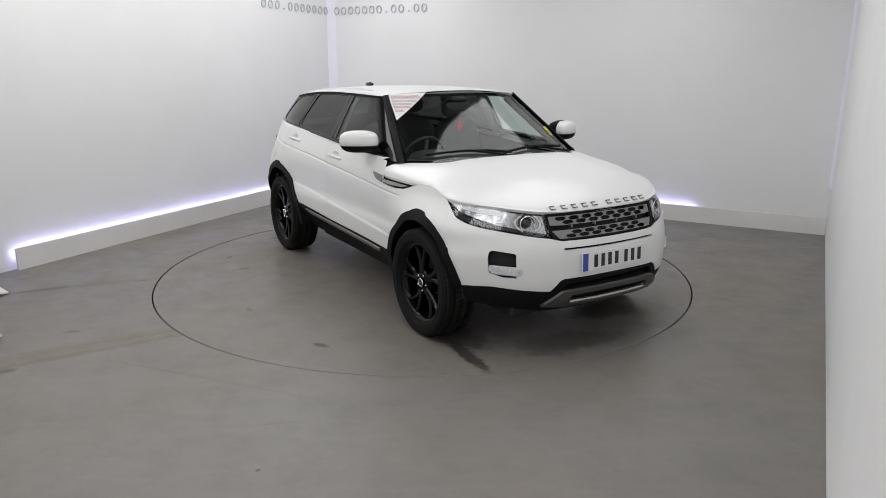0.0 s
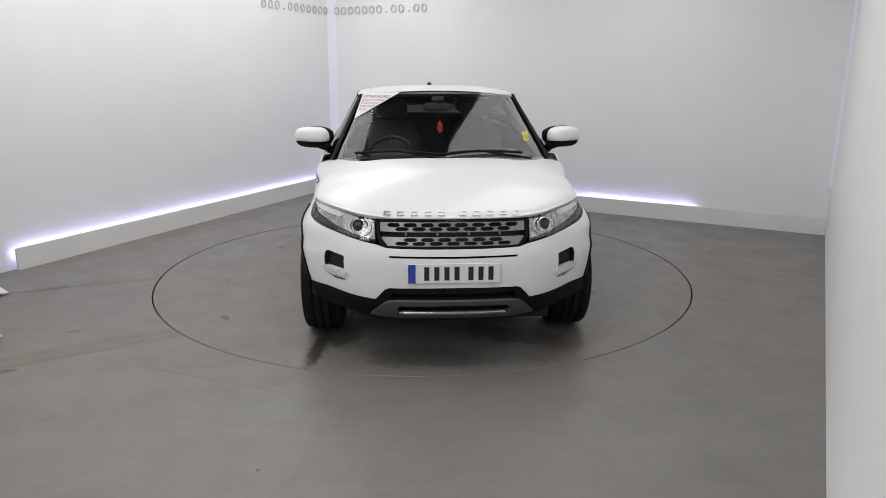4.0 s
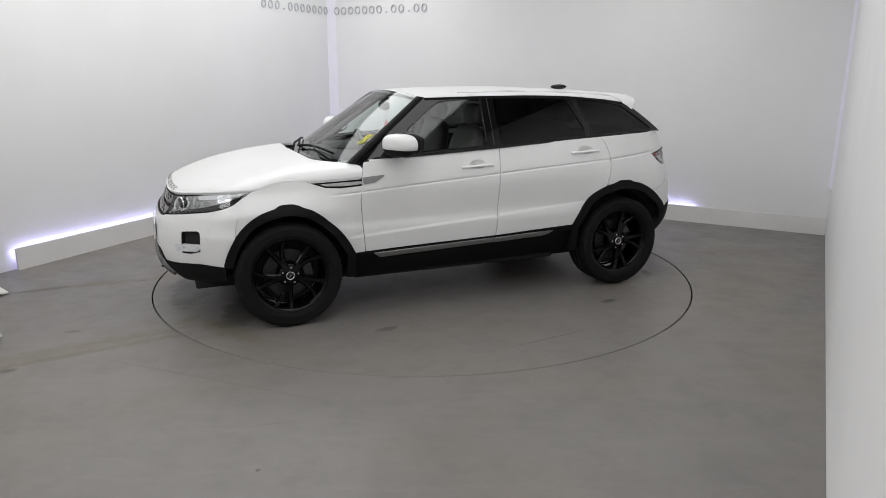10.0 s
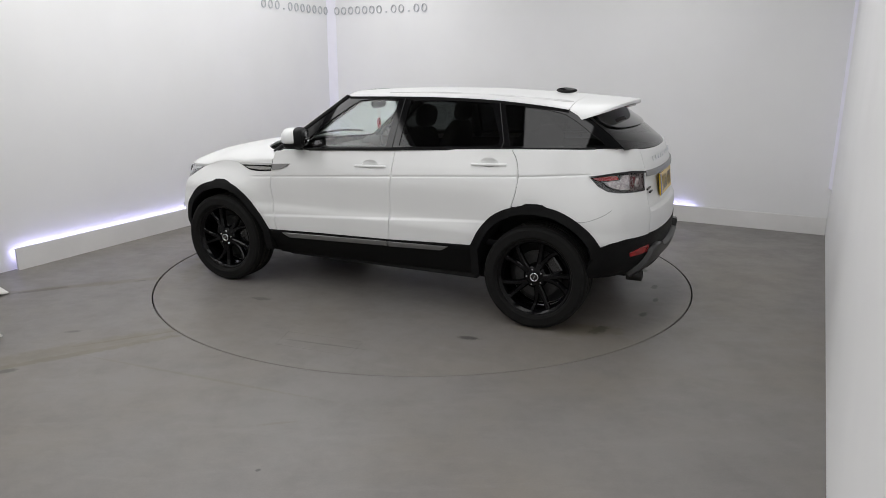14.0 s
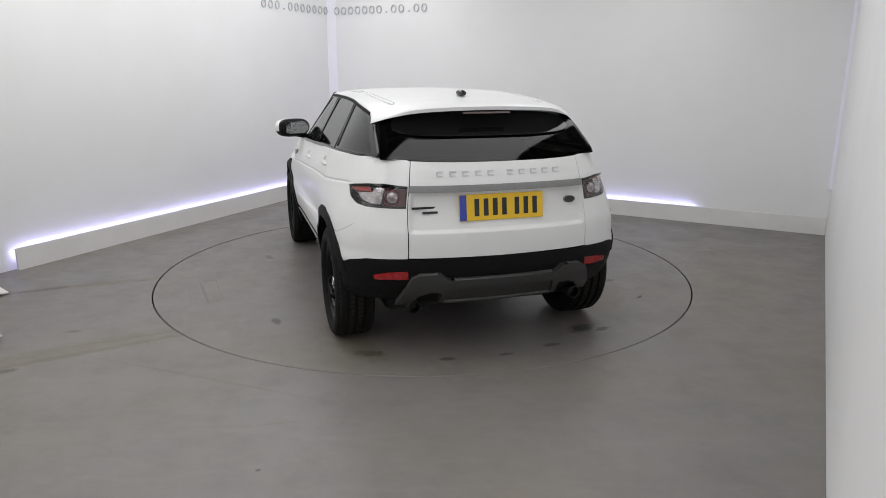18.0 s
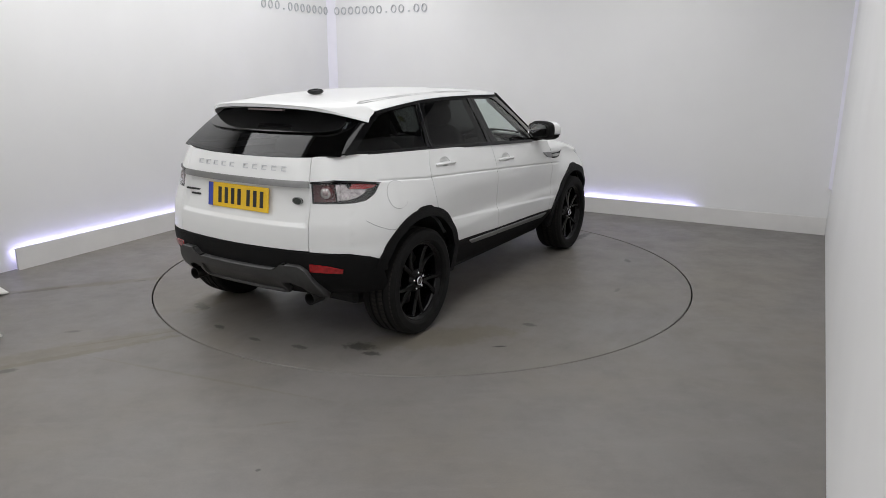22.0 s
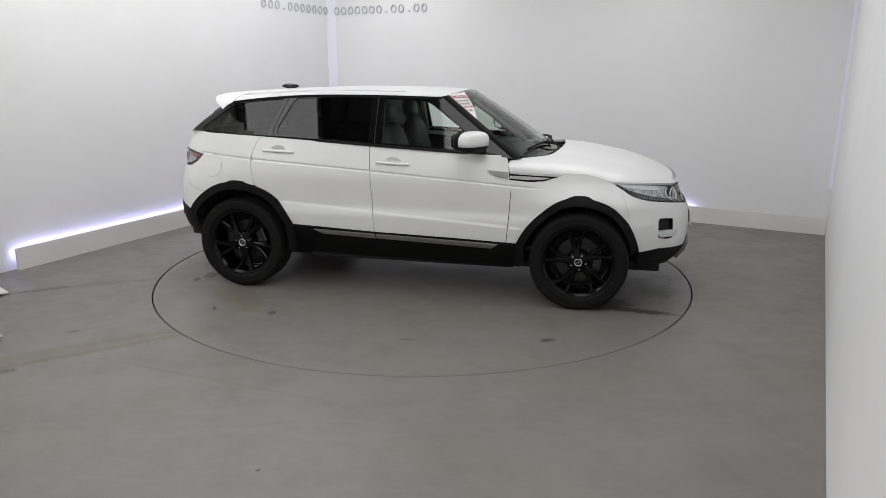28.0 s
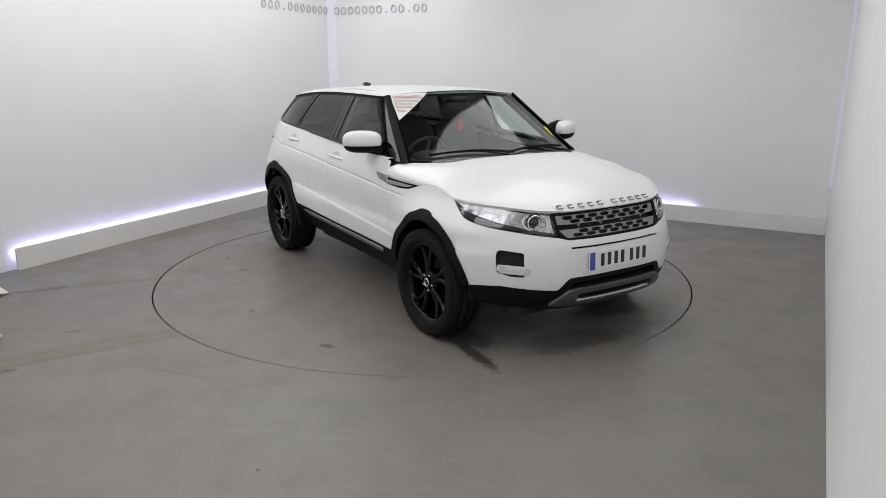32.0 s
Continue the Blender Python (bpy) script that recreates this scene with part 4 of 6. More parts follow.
panes = [*both("front_door_window", flank_glass, WIN_F, M_GLASS, car, step=0.06, flange=0, off=-0.004), *both("rear_door_window", flank_glass, WIN_R, M_TINT, car, step=0.06, flange=0, off=-0.004, label="dark tinted pane"),
         *both("quarter_window", flank_glass, WIN_Q, M_TINT, car, step=0.06, flange=0, off=-0.004, label="dark tinted pane")]
# joints of the glossy pillars
for q in (1, -1):
    for pts in ([(-0.222, 1.165), (-0.236, 1.515)], [(-1.045, 1.20), (-1.055, 1.24), (-0.965, 1.505)]):
        line = [flank_glass(x, z) * (1, q, 1) + np.array([0, q * 0.0035, 0]) for x, z in pts]
        v_, f_ = tube(line, 0.0035, 6)
        mesh_ob("pillar_joint", v_, f_, M_SEAM, car)
# belt mouldings and roof-side mouldings
for q in (1, -1):
    pts = [flank_glass(x, belt(x) + 0.004) * (1, q, 1) + np.array([0, q * 0.010, 0]) for x in np.linspace(0.70, -1.66, 30)]
    trim_box("belt_moulding", pts, 0.018, 0.022, M_GLOSS, car)
    pts = [flank_glass(x, trim(x) - 0.014) * (1, q, 1) + np.array([0, q * 0.001, 0]) for x in np.linspace(0.25, -1.45, 24)]
    trim_box("roof_moulding", pts, 0.014, 0.020, M_PLASTIC, car)

# black bars down the windscreen's edges, from the glass round to the side pillars
for q in (1, -1):
    rows = []
    for z in np.linspace(1.075, 1.512, 16):
        h = edge_half(z)
        g, e_, p_ = screen(h - 0.014, z), screen(h + 0.004, z), flank_glass(screen_edge(z) - 0.030, z)
        rows.append([g + np.array([0.002, 0, 0.003]), g + np.array([0.008, 0, 0.010]), e_ + np.array([0.004, 0.006, 0.006]), p_ + np.array([0.0, 0.008, 0.0]), p_ + np.array([-0.006, 0.001, 0.0])])
    n_ = len(rows[0])
    verts = np.array([p for row in rows for p in row]) * (1, q, 1)
    faces = [(i * n_ + k_, i * n_ + k_ + 1, (i + 1) * n_ + k_ + 1, (i + 1) * n_ + k_) for i in range(len(rows) - 1) for k_ in range(n_ - 1)]
    mesh_ob("windscreen_moulding", verts, faces if q < 0 else [f[::-1] for f in faces], M_PLASTIC, car, smooth=True)

# windscreen and tailgate glass
side = [(0.772 - (z - 1.09) * 0.4235, z) for z in np.linspace(1.07, 1.512, 8)]
top = [(float(y), 1.552 - 0.112 * float(y) ** 2) for y in np.linspace(0.56, -0.56, 11)]
ring = [(float(y), float(z)) for y, z in side] + top + [(-float(y), float(z)) for y, z in side[::-1]]
windscreen = panel("windscreen", screen, ring, M_GLASS, car, step=0.08, flange=0, off=-0.002)
panes.append(windscreen)
inner = [(y * 0.945, 1.085 + (z - 1.07) * 0.93 + 0.012) for y, z in ring]
panel("windscreen_band", screen, ring, M_GLOSS, windscreen, step=0.08, flange=0, off=-0.006, holes=[inner], label="black printed border of the windscreen")
ring = [(0.682, 1.216), (0.655, 1.30), (0.63, 1.40), (0.60, 1.425), (0.30, 1.452), (0.0, 1.460), (-0.30, 1.452), (-0.60, 1.425), (-0.63, 1.40), (-0.655, 1.30), (-0.682, 1.216), (-0.3, 1.200), (0.0, 1.198), (0.3, 1.200)]
rear_glass = panel("rear_window", rear_screen, ring, M_REARGLASS, car, step=0.06, flange=0.0, label="dark tinted pane")
panes.append(rear_glass)
inner = [(0.640, 1.230), (0.615, 1.31), (0.59, 1.40), (0.0, 1.43), (-0.59, 1.40), (-0.615, 1.31), (-0.640, 1.230), (0.0, 1.216)]
panel("rear_window_band", rear_screen, ring, M_GLOSS, rear_glass, step=0.06, flange=0, off=-0.006, holes=[inner], label="black printed border of the pane")
for p_ in panes:
    p_.visible_shadow = False

# roof spoiler: its lip sweeps forward and down into a cheek at each side
def spoiler_half(x, z):
    return float(flank_glass(max(x, -1.56), min(max(z, 1.385), 1.46))[1]) + 0.007


ys = np.sin(np.linspace(-math.pi / 2, math.pi / 2, 61))
prof = []
for y in ys:
    r = abs(float(y))
    w = r ** 7
    x0 = -1.456
    z0 = float(roof(x0, r * (spoiler_half(x0, 1.457) - 0.008))[2])
    tip, low_tip = -1.765 + 0.05 * r ** 2 + 0.17 * w, 1.478 - 0.026 * r ** 2 - 0.058 * w
    zt = low_tip + 0.020 * (1 - w) + 0.005
    xin, zin = -1.545 + 0.045 * w, 1.462 - 0.030 * r ** 2 + 0.012 * w
    prof.append([(x0, z0), (x0 + (tip - x0) * 0.3, z0 + (zt - z0) * 0.22), (x0 + (tip - x0) * 0.65, z0 + (zt - z0) * 0.55), (tip + 0.02 * (1 - w), zt + 0.004), (tip, zt - 0.004), (tip + 0.003, low_tip),
                 (tip + 0.03 * (1 - w) + 0.006, low_tip - 0.002 * (1 - w) + 0.006 * w), ((xin + tip) / 2, (zin + low_tip) / 2), (xin, zin), (xin + 0.04, min(zin + 0.012, z0 - 0.010))])
m_ = len(prof[0])
verts = [(x, float(y) * spoiler_half(x, z), z) for y, row in zip(ys, prof) for x, z in row]
faces = [(i * m_ + q, i * m_ + (q + 1) % m_, (i + 1) * m_ + (q + 1) % m_, (i + 1) * m_ + q) for i in range(len(ys) - 1) for q in range(m_)]
for k_, turn in ((0, -1), (len(ys) - 1, 1)):
    c_ = np.mean(verts[k_ * m_:(k_ + 1) * m_], axis=0)
    verts.append(tuple(c_))
    faces += [(k_ * m_ + q, k_ * m_ + (q + 1) % m_, len(verts) - 1)[::turn] for q in range(m_)]
spoiler = mesh_ob("roof_spoiler", verts, faces, M_PAINT, car)
spoiler.data.shade_smooth()
spoiler.data.set_sharp_from_angle(angle=radians(35))
part("brake_light", box_bm((-1.745, -0.15, 1.455), (-1.715, 0.15, 1.468), 0.004), M_BRAKE, spoiler, "smoked pale high brake light")
# black sheet puts the shade below the spoiler's lip into colour
panel("spoiler_underside", rear_screen, [(0.57 * math.copysign(abs(math.cos(a)) ** 0.7, math.cos(a)), 1.395 + 0.07 * math.copysign(abs(math.sin(a)) ** 0.75, math.sin(a)) - 0.02 * math.cos(a) ** 2) for a in np.linspace(0, 2 * math.pi, 41)[:-1]], M_GLOSS, spoiler, off=0.012, flange=0.01, step=0.06,
      label="glossy black sheet for the shaded hollow under the spoiler")
blob("aerial_fin", (-1.255, 0.0, 1.560), (0.080, 0.026, 0.021), M_GLOSS, car, 2.0, label="small black roof aerial")
for q in (1, -1):
    line = [roof(x, 0.54 + dy) * (1, q, 1) + np.array([0, 0, 0.003]) for x, dy in ((-0.05, 0.0), (-0.5, 0.004), (-1.0, 0.0), (-1.40, -0.015), (-1.44, -0.035), (-1.40, -0.05), (-1.0, -0.03), (-0.5, -0.03), (-0.05, -0.03))]
    v_, f_ = tube([p for a_, b_ in zip(line, line[1:]) for p in (a_ + (b_ - a_) * k_ + np.array([0, 0, 0.0]) for k_ in (0, 0.5))], 0.0035, 5)
    mesh_ob("roof_joint", v_, f_, M_GROOVE, car)

# white shoulders between the rear quarters and the glass
for s_ in (1, -1):
    outer, inner = [], []
    for x in np.linspace(0.74, -1.80, 60):
        outer.append(skin(u_side(x), belt(x) - 0.001))
        inner.append(flank_glass(x, belt(x) + 0.004) - np.array([0, 0.004, 0]))
    ua, ub = u_side(-1.80), u_rear(0.56)
    for i in range(1, 9):
        k_ = i / 8
        outer.append(skin(ua + (ub - ua) * k_, 1.215 - 0.011 * k_))
        p = rear_screen(0.70 - 0.14 * k_, 1.218 - 0.008 * k_)
        inner.append(p + (inner[59] - p) * (1 - k_) ** 3)
    n_ = len(outer)
    mid = [(o + i_) / 2 + np.array([0, 0, 0.004]) for o, i_ in zip(outer, inner)]
    verts = np.array([*outer, *mid, *inner]) * (1, s_, 1)
    faces = [(r_ * n_ + i, r_ * n_ + i + 1, (r_ + 1) * n_ + i + 1, (r_ + 1) * n_ + i) for r_ in (0, 1) for i in range(n_ - 1)]
    mesh_ob("shoulder", verts, [f if s_ < 0 else f[::-1] for f in faces], M_PAINT, car, smooth=True)

# glossy black corner pillars beside the rear glass
for s_ in (1, -1):
    a_ = np.array([flank_glass(x, z) for x, z in curve([(-1.785, 1.240), (-1.60, 1.374), (-1.548, 1.404)], 10)]) + np.array([0.012, 0.001, -0.002])
    b_ = np.array([rear_screen(y, z) for y, z in curve([(0.676, 1.222), (0.652, 1.30), (0.62, 1.41)], 10)]) + np.array([-0.001, -0.012, 0.0])
    m_ = (a_ + b_) / 2 + np.array([-0.004, 0.004, 0.0])
    verts = np.array([*a_, *m_, *b_]) * (1, s_, 1)
    faces = [(r_ * 10 + i, r_ * 10 + i + 1, (r_ + 1) * 10 + i + 1, (r_ + 1) * 10 + i) for r_ in (0, 1) for i in range(9)]
    mesh_ob("corner_pillar", verts, faces, M_GLOSS, car, smooth=True)

# ---- the car: black lower body ----

def cladding(name, outer, foot_a, foot_b, hub):
    """The plastic lip round a wheel arch, with its small raised tab."""
    ring_out = [(hub[0] + (x - hub[0]) * 1.012, hub[1] + (z - hub[1]) * 1.006) for x, z in outer]
    lifted = [(x, z + 0.013 * float(ease(np.array((0.085 - abs(x - hub[0])) / 0.03)))) for x, z in ring_out]
    inner = [(hub[0] + (x - hub[0]) * 0.885, hub[1] + (z - hub[1]) * 0.89) for x, z in outer]
    return both(name, skin, side_ring(lifted + foot_b + inner[::-1] + foot_a), M_PLASTIC, car, off=0.011, step=0.03, flange=0.05)


cladding("wheel_arch_lip", arch_f, [(1.72, 0.445)], [(0.865, 0.30), (0.93, 0.30)], (1.315, 0.355))
cladding("wheel_arch_lip", arch_r, [(-0.93, 0.32), (-0.87, 0.32)], [(-1.750, 0.55), (-1.68, 0.53)], (-1.315, 0.36))
# sills with silver inserts
def sill_skin(u, z):
    """The body's skin, drawn in below the doors."""
    p = skin(u, z)
    tuck = 0.55 * np.clip(0.462 + 0.03 * (0.735 - p[..., 0]) - p[..., 2], 0, 1)
    p[..., 1] -= np.sign(p[..., 1]) * tuck
    return p


ring = [(0.872, 0.472), (0.796, 0.470), (0.0, 0.493), (-0.884, 0.533), (-0.90, 0.285), (0.0, 0.262), (0.885, 0.255)]
both("sill", sill_skin, side_ring(ring), M_PLASTIC, car, off=0.006, step=0.05, flange=0.05)
for a, b in ((0.735, -0.200), (-0.210, -0.700)):
    za, zb = 0.463 - (a - 0.735) * 0.0302, 0.463 - (b - 0.735) * 0.0302
    ring = [(a, za), (b, zb + 0.001), (b + (0.07 if b < -0.5 else 0), zb - 0.030), (a - (0.05 if a > 0.5 else 0), za - 0.034)]
    both("sill_insert", sill_skin, side_ring(ring), M_SILVER, car, off=0.016, step=0.06, flange=0.012, label="grey metal-look sill insert")

# lower front bumper: black, with the dark intake and the grey skid bar
half = [("f", 0.0, 0.270), ("f", 0.40, 0.275), ("f", 0.62, 0.300), (1.84, 0.325), (1.76, 0.345), (1.752, 0.440), (1.80, 0.444), ("f", 0.74, 0.449), ("f", 0.60, 0.434), ("f", 0.452, 0.426),
        ("f", 0.440, 0.436), ("f", 0.39, 0.489), ("f", 0.365, 0.500), ("f", 0.0, 0.502)]
left = side_ring(half)
ring = left + [(-u, z) for u, z in left[::-1][1:-1]]
hole = side_ring([("f", 0.345, 0.485), ("f", 0.372, 0.437), ("f", 0.0, 0.435)])
hole = hole + [(-u, z) for u, z in hole[::-1][1:]] + [(0.0, 0.488)]
slot2 = side_ring([("f", 0.315, 0.406), ("f", 0.335, 0.363), ("f", 0.0, 0.358)])
slot2 = slot2 + [(-u, z) for u, z in slot2[::-1][1:]] + [(0.0, 0.408)]
lower_bumper = panel("lower_front_bumper", skin, ring, M_PLASTIC, car, step=0.035, flange=0.05, holes=[hole])
half = [("f", 0.0, 0.323), ("f", 0.33, 0.326), ("f", 0.40, 0.331), ("f", 0.485, 0.338), ("f", 0.43, 0.393), ("f", 0.385, 0.428), ("f", 0.33, 0.435), ("f", 0.0, 0.435)]
left = side_ring(half)
panel("skid_bar", skin, left + [(-u, z) for u, z in left[::-1][1:-1]], M_SKIDF, lower_bumper, off=0.022, step=0.04, flange=0.04, holes=[slot2], label="grey metal-look skid bar")
half = side_ring([("f", 0.0, 0.358), ("f", 0.325, 0.362), ("f", 0.305, 0.372), ("f", 0.0, 0.369)])
panel("skid_edge", skin, half + [(-u, z) for u, z in half[::-1][1:-1]], M_ATLAS, lower_bumper, off=0.030, step=0.05, flange=0.02, label="bright lower edge of the skid bar")
half = side_ring([("f", 0.0, 0.30), ("f", 0.45, 0.31), ("f", 0.45, 0.70), ("f", 0.40, 0.715), ("f", 0.0, 0.715)])
panel("intake_grille", skin, half + [(-u, z) for u, z in half[::-1][1:-1]], M_DARK, lower_bumper, off=-0.075, step=0.06, flange=0)

# rear bumper
half = [("r", 0.0, 0.36), ("r", 0.45, 0.365), ("r", 0.70, 0.385), (-1.85, 0.385), (-1.675, 0.395), (-1.690, 0.50), (-1.724, 0.604), (-1.78, 0.628), (-1.86, 0.649), ("r", 0.566, 0.654), ("r", 0.0, 0.655)]
left = side_ring(half)
ring = left + [(2 * U_END - u, z) for u, z in left[::-1][1:-1]]
rear_bumper = panel("rear_bumper", skin, ring, M_PLASTIC, car, step=0.035, flange=0.06, off=0.004)
half = [("r", 0.0, 0.392), ("r", 0.33, 0.390), ("r", 0.378, 0.400), ("r", 0.368, 0.470), ("r", 0.435, 0.476), ("r", 0.495, 0.456), ("r", 0.560, 0.392), ("r", 0.628, 0.385), ("r", 0.602, 0.445), ("r", 0.545, 0.550), ("r", 0.50, 0.576), ("r", 0.385, 0.578), ("r", 0.335, 0.540), ("r", 0.0, 0.537)]
left = side_ring(half)
ring = left + [(2 * U_END - u, z) for u, z in left[::-1][1:-1]]
well = side_ring([("r", 0.325, 0.492), ("r", 0.35, 0.404), ("r", 0.0, 0.404)])
well = well + [(2 * U_END - u, z) for u, z in well[::-1][1:]] + [(U_END, 0.492)]
panel("skid_plate", skin, ring, M_SKID, rear_bumper, off=0.042, step=0.035, flange=0.045, holes=[well], label="dark grey skid plate")
inset = [(U_END + (u - U_END) * 0.985, 0.448 + (z - 0.448) * 0.95) for u, z in well]
panel("skid_inset", skin, inset, M_SKID, rear_bumper, off=0.028, step=0.05, flange=0.02, label="recessed grey panel of the skid plate")
for q in (1, -1):
    v_, f_ = lathe([(0.040, -0.10), (0.040, 0.0), (0.036, 0.004), (0.033, 0.0), (0.033, -0.10)], 32)
    ob = mesh_ob("exhaust_pipe", v_, f_, M_GUN, car, smooth=True, label="round metal exhaust pipe")
    ob.matrix_basis = pose(-1.975, q * 0.522, 0.350, 0, 0, 90)
    v_, f_ = lathe([(0.0, -0.06), (0.033, -0.06)], 24)
    mesh_ob("exhaust_bore", v_, f_, M_DARK, ob)
ring = side_ring([("r", 0.560, 0.538), ("r", 0.742, 0.534), ("r", 0.746, 0.560), ("r", 0.66, 0.580), ("r", 0.562, 0.586)])
both("rear_reflector", skin, ring, M_REFLECTOR, rear_bumper, off=0.010, step=0.05, flange=0.012, label="red plastic reflector")

# ---- the car: lamps, grille and plates ----
for q in (False, True):
    lamp = panel("headlamp", skin, lamp_f_ring, M_LAMPBLACK, car, off=-0.045, step=0.03, flange=-0.042, mirror=q, label="wraparound headlamp with a round projector")
    shine = side_ring([("f", 0.458, 0.877), ("f", 0.60, 0.891), ("f", 0.70, 0.906), (1.83, 0.916), (1.70, 0.923), (1.60, 0.927), (1.65, 0.906), (1.75, 0.879), (1.86, 0.851), ("f", 0.68, 0.818), ("f", 0.56, 0.791), ("f", 0.452, 0.774)])
    panel("reflector", skin, shine, M_LAMPSILVER, lamp, off=-0.014, step=0.05, flange=0.02, mirror=q, label="bright reflector")
    wing = side_ring([("f", 0.66, 0.892), ("f", 0.70, 0.902), (1.83, 0.913), (1.70, 0.921), (1.59, 0.927), (1.64, 0.913), (1.74, 0.899), (1.84, 0.886), ("f", 0.68, 0.872)])
    panel("indicator", skin, wing, M_FOG, lamp, off=-0.008, step=0.05, flange=0.01, mirror=q, label="pale turn indicator")
    brow = side_ring([("f", 0.452, 0.776), ("f", 0.56, 0.793), ("f", 0.66, 0.816), (1.86, 0.842), (1.75, 0.870), (1.65, 0.899), (1.70, 0.864), (1.78, 0.838), (1.87, 0.814), ("f", 0.66, 0.793), ("f", 0.56, 0.776), ("f", 0.448, 0.765)])
    panel("lamp_brow", skin, brow, M_LAMPBLACK, lamp, off=-0.006, step=0.04, flange=0.01, mirror=q, label="black lower edge of the lamp")
    s_ = -1 if q else 1
    for nm, r0, r1, dep, mt, yy, zz in (("projector_ring", 0.049, 0.036, 0.03, M_CHROME, 0.540, 0.832), ("projector_rim", 0.053, 0.047, 0.015, M_LAMPBLACK, 0.540, 0.832)):
        c = skin(u_front(yy), zz)
        v_, f_ = lathe([(r0, -0.03), (r0, dep * 0.4), (r0 - 0.004, dep * 0.5), (r1, 0.0), (r1 - 0.002, -0.03)], 32)
        ob = mesh_ob(nm, v_, f_, mt, lamp, smooth=True)
        ob.matrix_basis = Matrix.Translation((c[0] - 0.018, s_ * c[1], c[2])) @ pose(0, 0, 0, 0, 0, -90 + s_ * 22)
        if nm == "projector_ring":
            lens = blob("projector_lens", (c[0] - 0.026, s_ * c[1], c[2]), (0.026, 0.036, 0.036), M_LAMPBLACK, lamp, 2.0)
    for a0, a1 in ((-62, 62), (118, 242)):
        arc = []
        for a in np.radians(np.linspace(a0, a1, 12)):
            zz = 0.832 + 0.046 * math.sin(a)
            c = skin(u_front(0.540 + 0.066 * math.cos(a)), zz)
            arc.append((float(c[0]) - 0.010, s_ * float(c[1]), zz))
        v_, f_ = tube(arc, 0.0062, 8)
        mesh_ob("light_guide", v_, f_, M_FOG, lamp, smooth=True, label="white curved running light")
    cover = panel("lens_cover", skin, lamp_f_ring, M_LENS, lamp, off=-0.002, step=0.05, flange=0, mirror=q)
    cover.visible_shadow = False
    # fog lamp in its pocket
    pu, pz = (sum(p[k_] for p in pocket) / len(pocket) for k_ in (0, 1))
    pk = panel("fog_pocket", skin, [(pu + (u - pu) * 0.96, pz + (z - pz) * 0.96) for u, z in pocket], M_DARK, car, off=-0.032, step=0.04, flange=-0.030, mirror=q, label="black pocket in the bumper")
    bar = side_ring([("f", 0.596, 0.550), ("f", 0.608, 0.531), ("f", 0.733, 0.541), ("f", 0.750, 0.561), ("f", 0.746, 0.584), ("f", 0.599, 0.575)])
    fog = panel("fog_lamp", skin, bar, M_FOG, car, off=0.004, step=0.03, flange=0.03, mirror=q, label="clear slim fog lamp")
    cover = panel("fog_lens", skin, bar, M_LENS, fog, off=0.016, step=0.03, flange=0.012, mirror=q)
    cover.visible_shadow = False
    for i in range(5):
        c = skin(u_front(0.621 + 0.030 * i), 0.554 + 0.003 * i)
        part("fog_bulb", box_bm((-0.006, -0.008, -0.009), (0.006, 0.008, 0.009), 0.002, m=Matrix.Translation((c[0] + 0.004, s_ * c[1], c[2]))), M_FOG, fog)
    # tail lamp
    tu, tz = (sum(p[k_] for p in lamp_r_ring) / len(lamp_r_ring) for k_ in (0, 1))
    tail = panel("tail_lamp", skin, [(tu + (u - tu) * 0.985, tz + (z - tz) * 0.97) for u, z in lamp_r_ring], M_LAMPBLACK, car, off=-0.035, step=0.03, flange=-0.032, mirror=q, label="tail lamp with red and clear segments")
    red = side_ring([(-1.680, 1.043), (-1.76, 1.053), (-1.825, 1.059), (-1.84, 1.034), (-1.77, 1.028), (-1.72, 1.030)])
    panel("red_segment", skin, red, M_RED, tail, off=-0.012, step=0.04, flange=0.015, mirror=q, label="bright red lens")
    clear = side_ring([(-1.755, 1.022), (-1.80, 1.026), (-1.848, 1.030), (-1.862, 1.058), ("r", 0.725, 1.058), ("r", 0.725, 0.966), (-1.86, 0.968), (-1.81, 0.982), (-1.775, 1.002)])
    panel("clear_segment", skin, clear, M_CLEARTAIL, tail, off=-0.014, step=0.04, flange=0.015, mirror=q, label="clear silvery lens")
    for rr, mt, dx in ((0.049, M_REDDARK, 0.018), (0.037, M_CLEARTAIL, 0.021), (0.019, M_BRAKE, 0.023)):
        c = skin(u_rear(0.655), 1.004)
        v_, f_ = lathe([(0.0, dx - 0.012), (rr * 0.8, dx - 0.014), (rr, dx - 0.024), (rr, dx - 0.06)], 28)
        ob = mesh_ob("round_segment", v_, f_, mt, tail, smooth=True)
        ob.matrix_basis = Matrix.Translation((c[0] + 0.012, s_ * c[1], c[2])) @ pose(0, 0, 0, 0, 0, 90 - s_ * 20)
    inner_r = side_ring([("r", 0.715, 1.058), ("r", 0.580, 1.054), ("r", 0.580, 0.956), ("r", 0.715, 0.958)])
    panel("inner_segment", skin, inner_r, M_REDDARK, tail, off=-0.014, step=0.04, flange=0.012, mirror=q, label="dark red inner lens")
    cover = panel("lens_cover", skin, lamp_r_ring, M_LENS, tail, off=-0.001, step=0.05, flange=0, mirror=q)
    cover.visible_shadow = False
    # black blade above the tail lamp
    blade = side_ring([(-1.655, 1.049), (-1.74, 1.062), (-1.83, 1.073), ("r", 0.72, 1.079), ("r", 0.572, 1.068), ("r", 0.572, 1.058), ("r", 0.72, 1.068), (-1.83, 1.062), (-1.74, 1.050)])
    panel("lamp_blade", skin, blade, M_GLOSS, tail, off=0.010, step=0.04, flange=0.012, mirror=q)

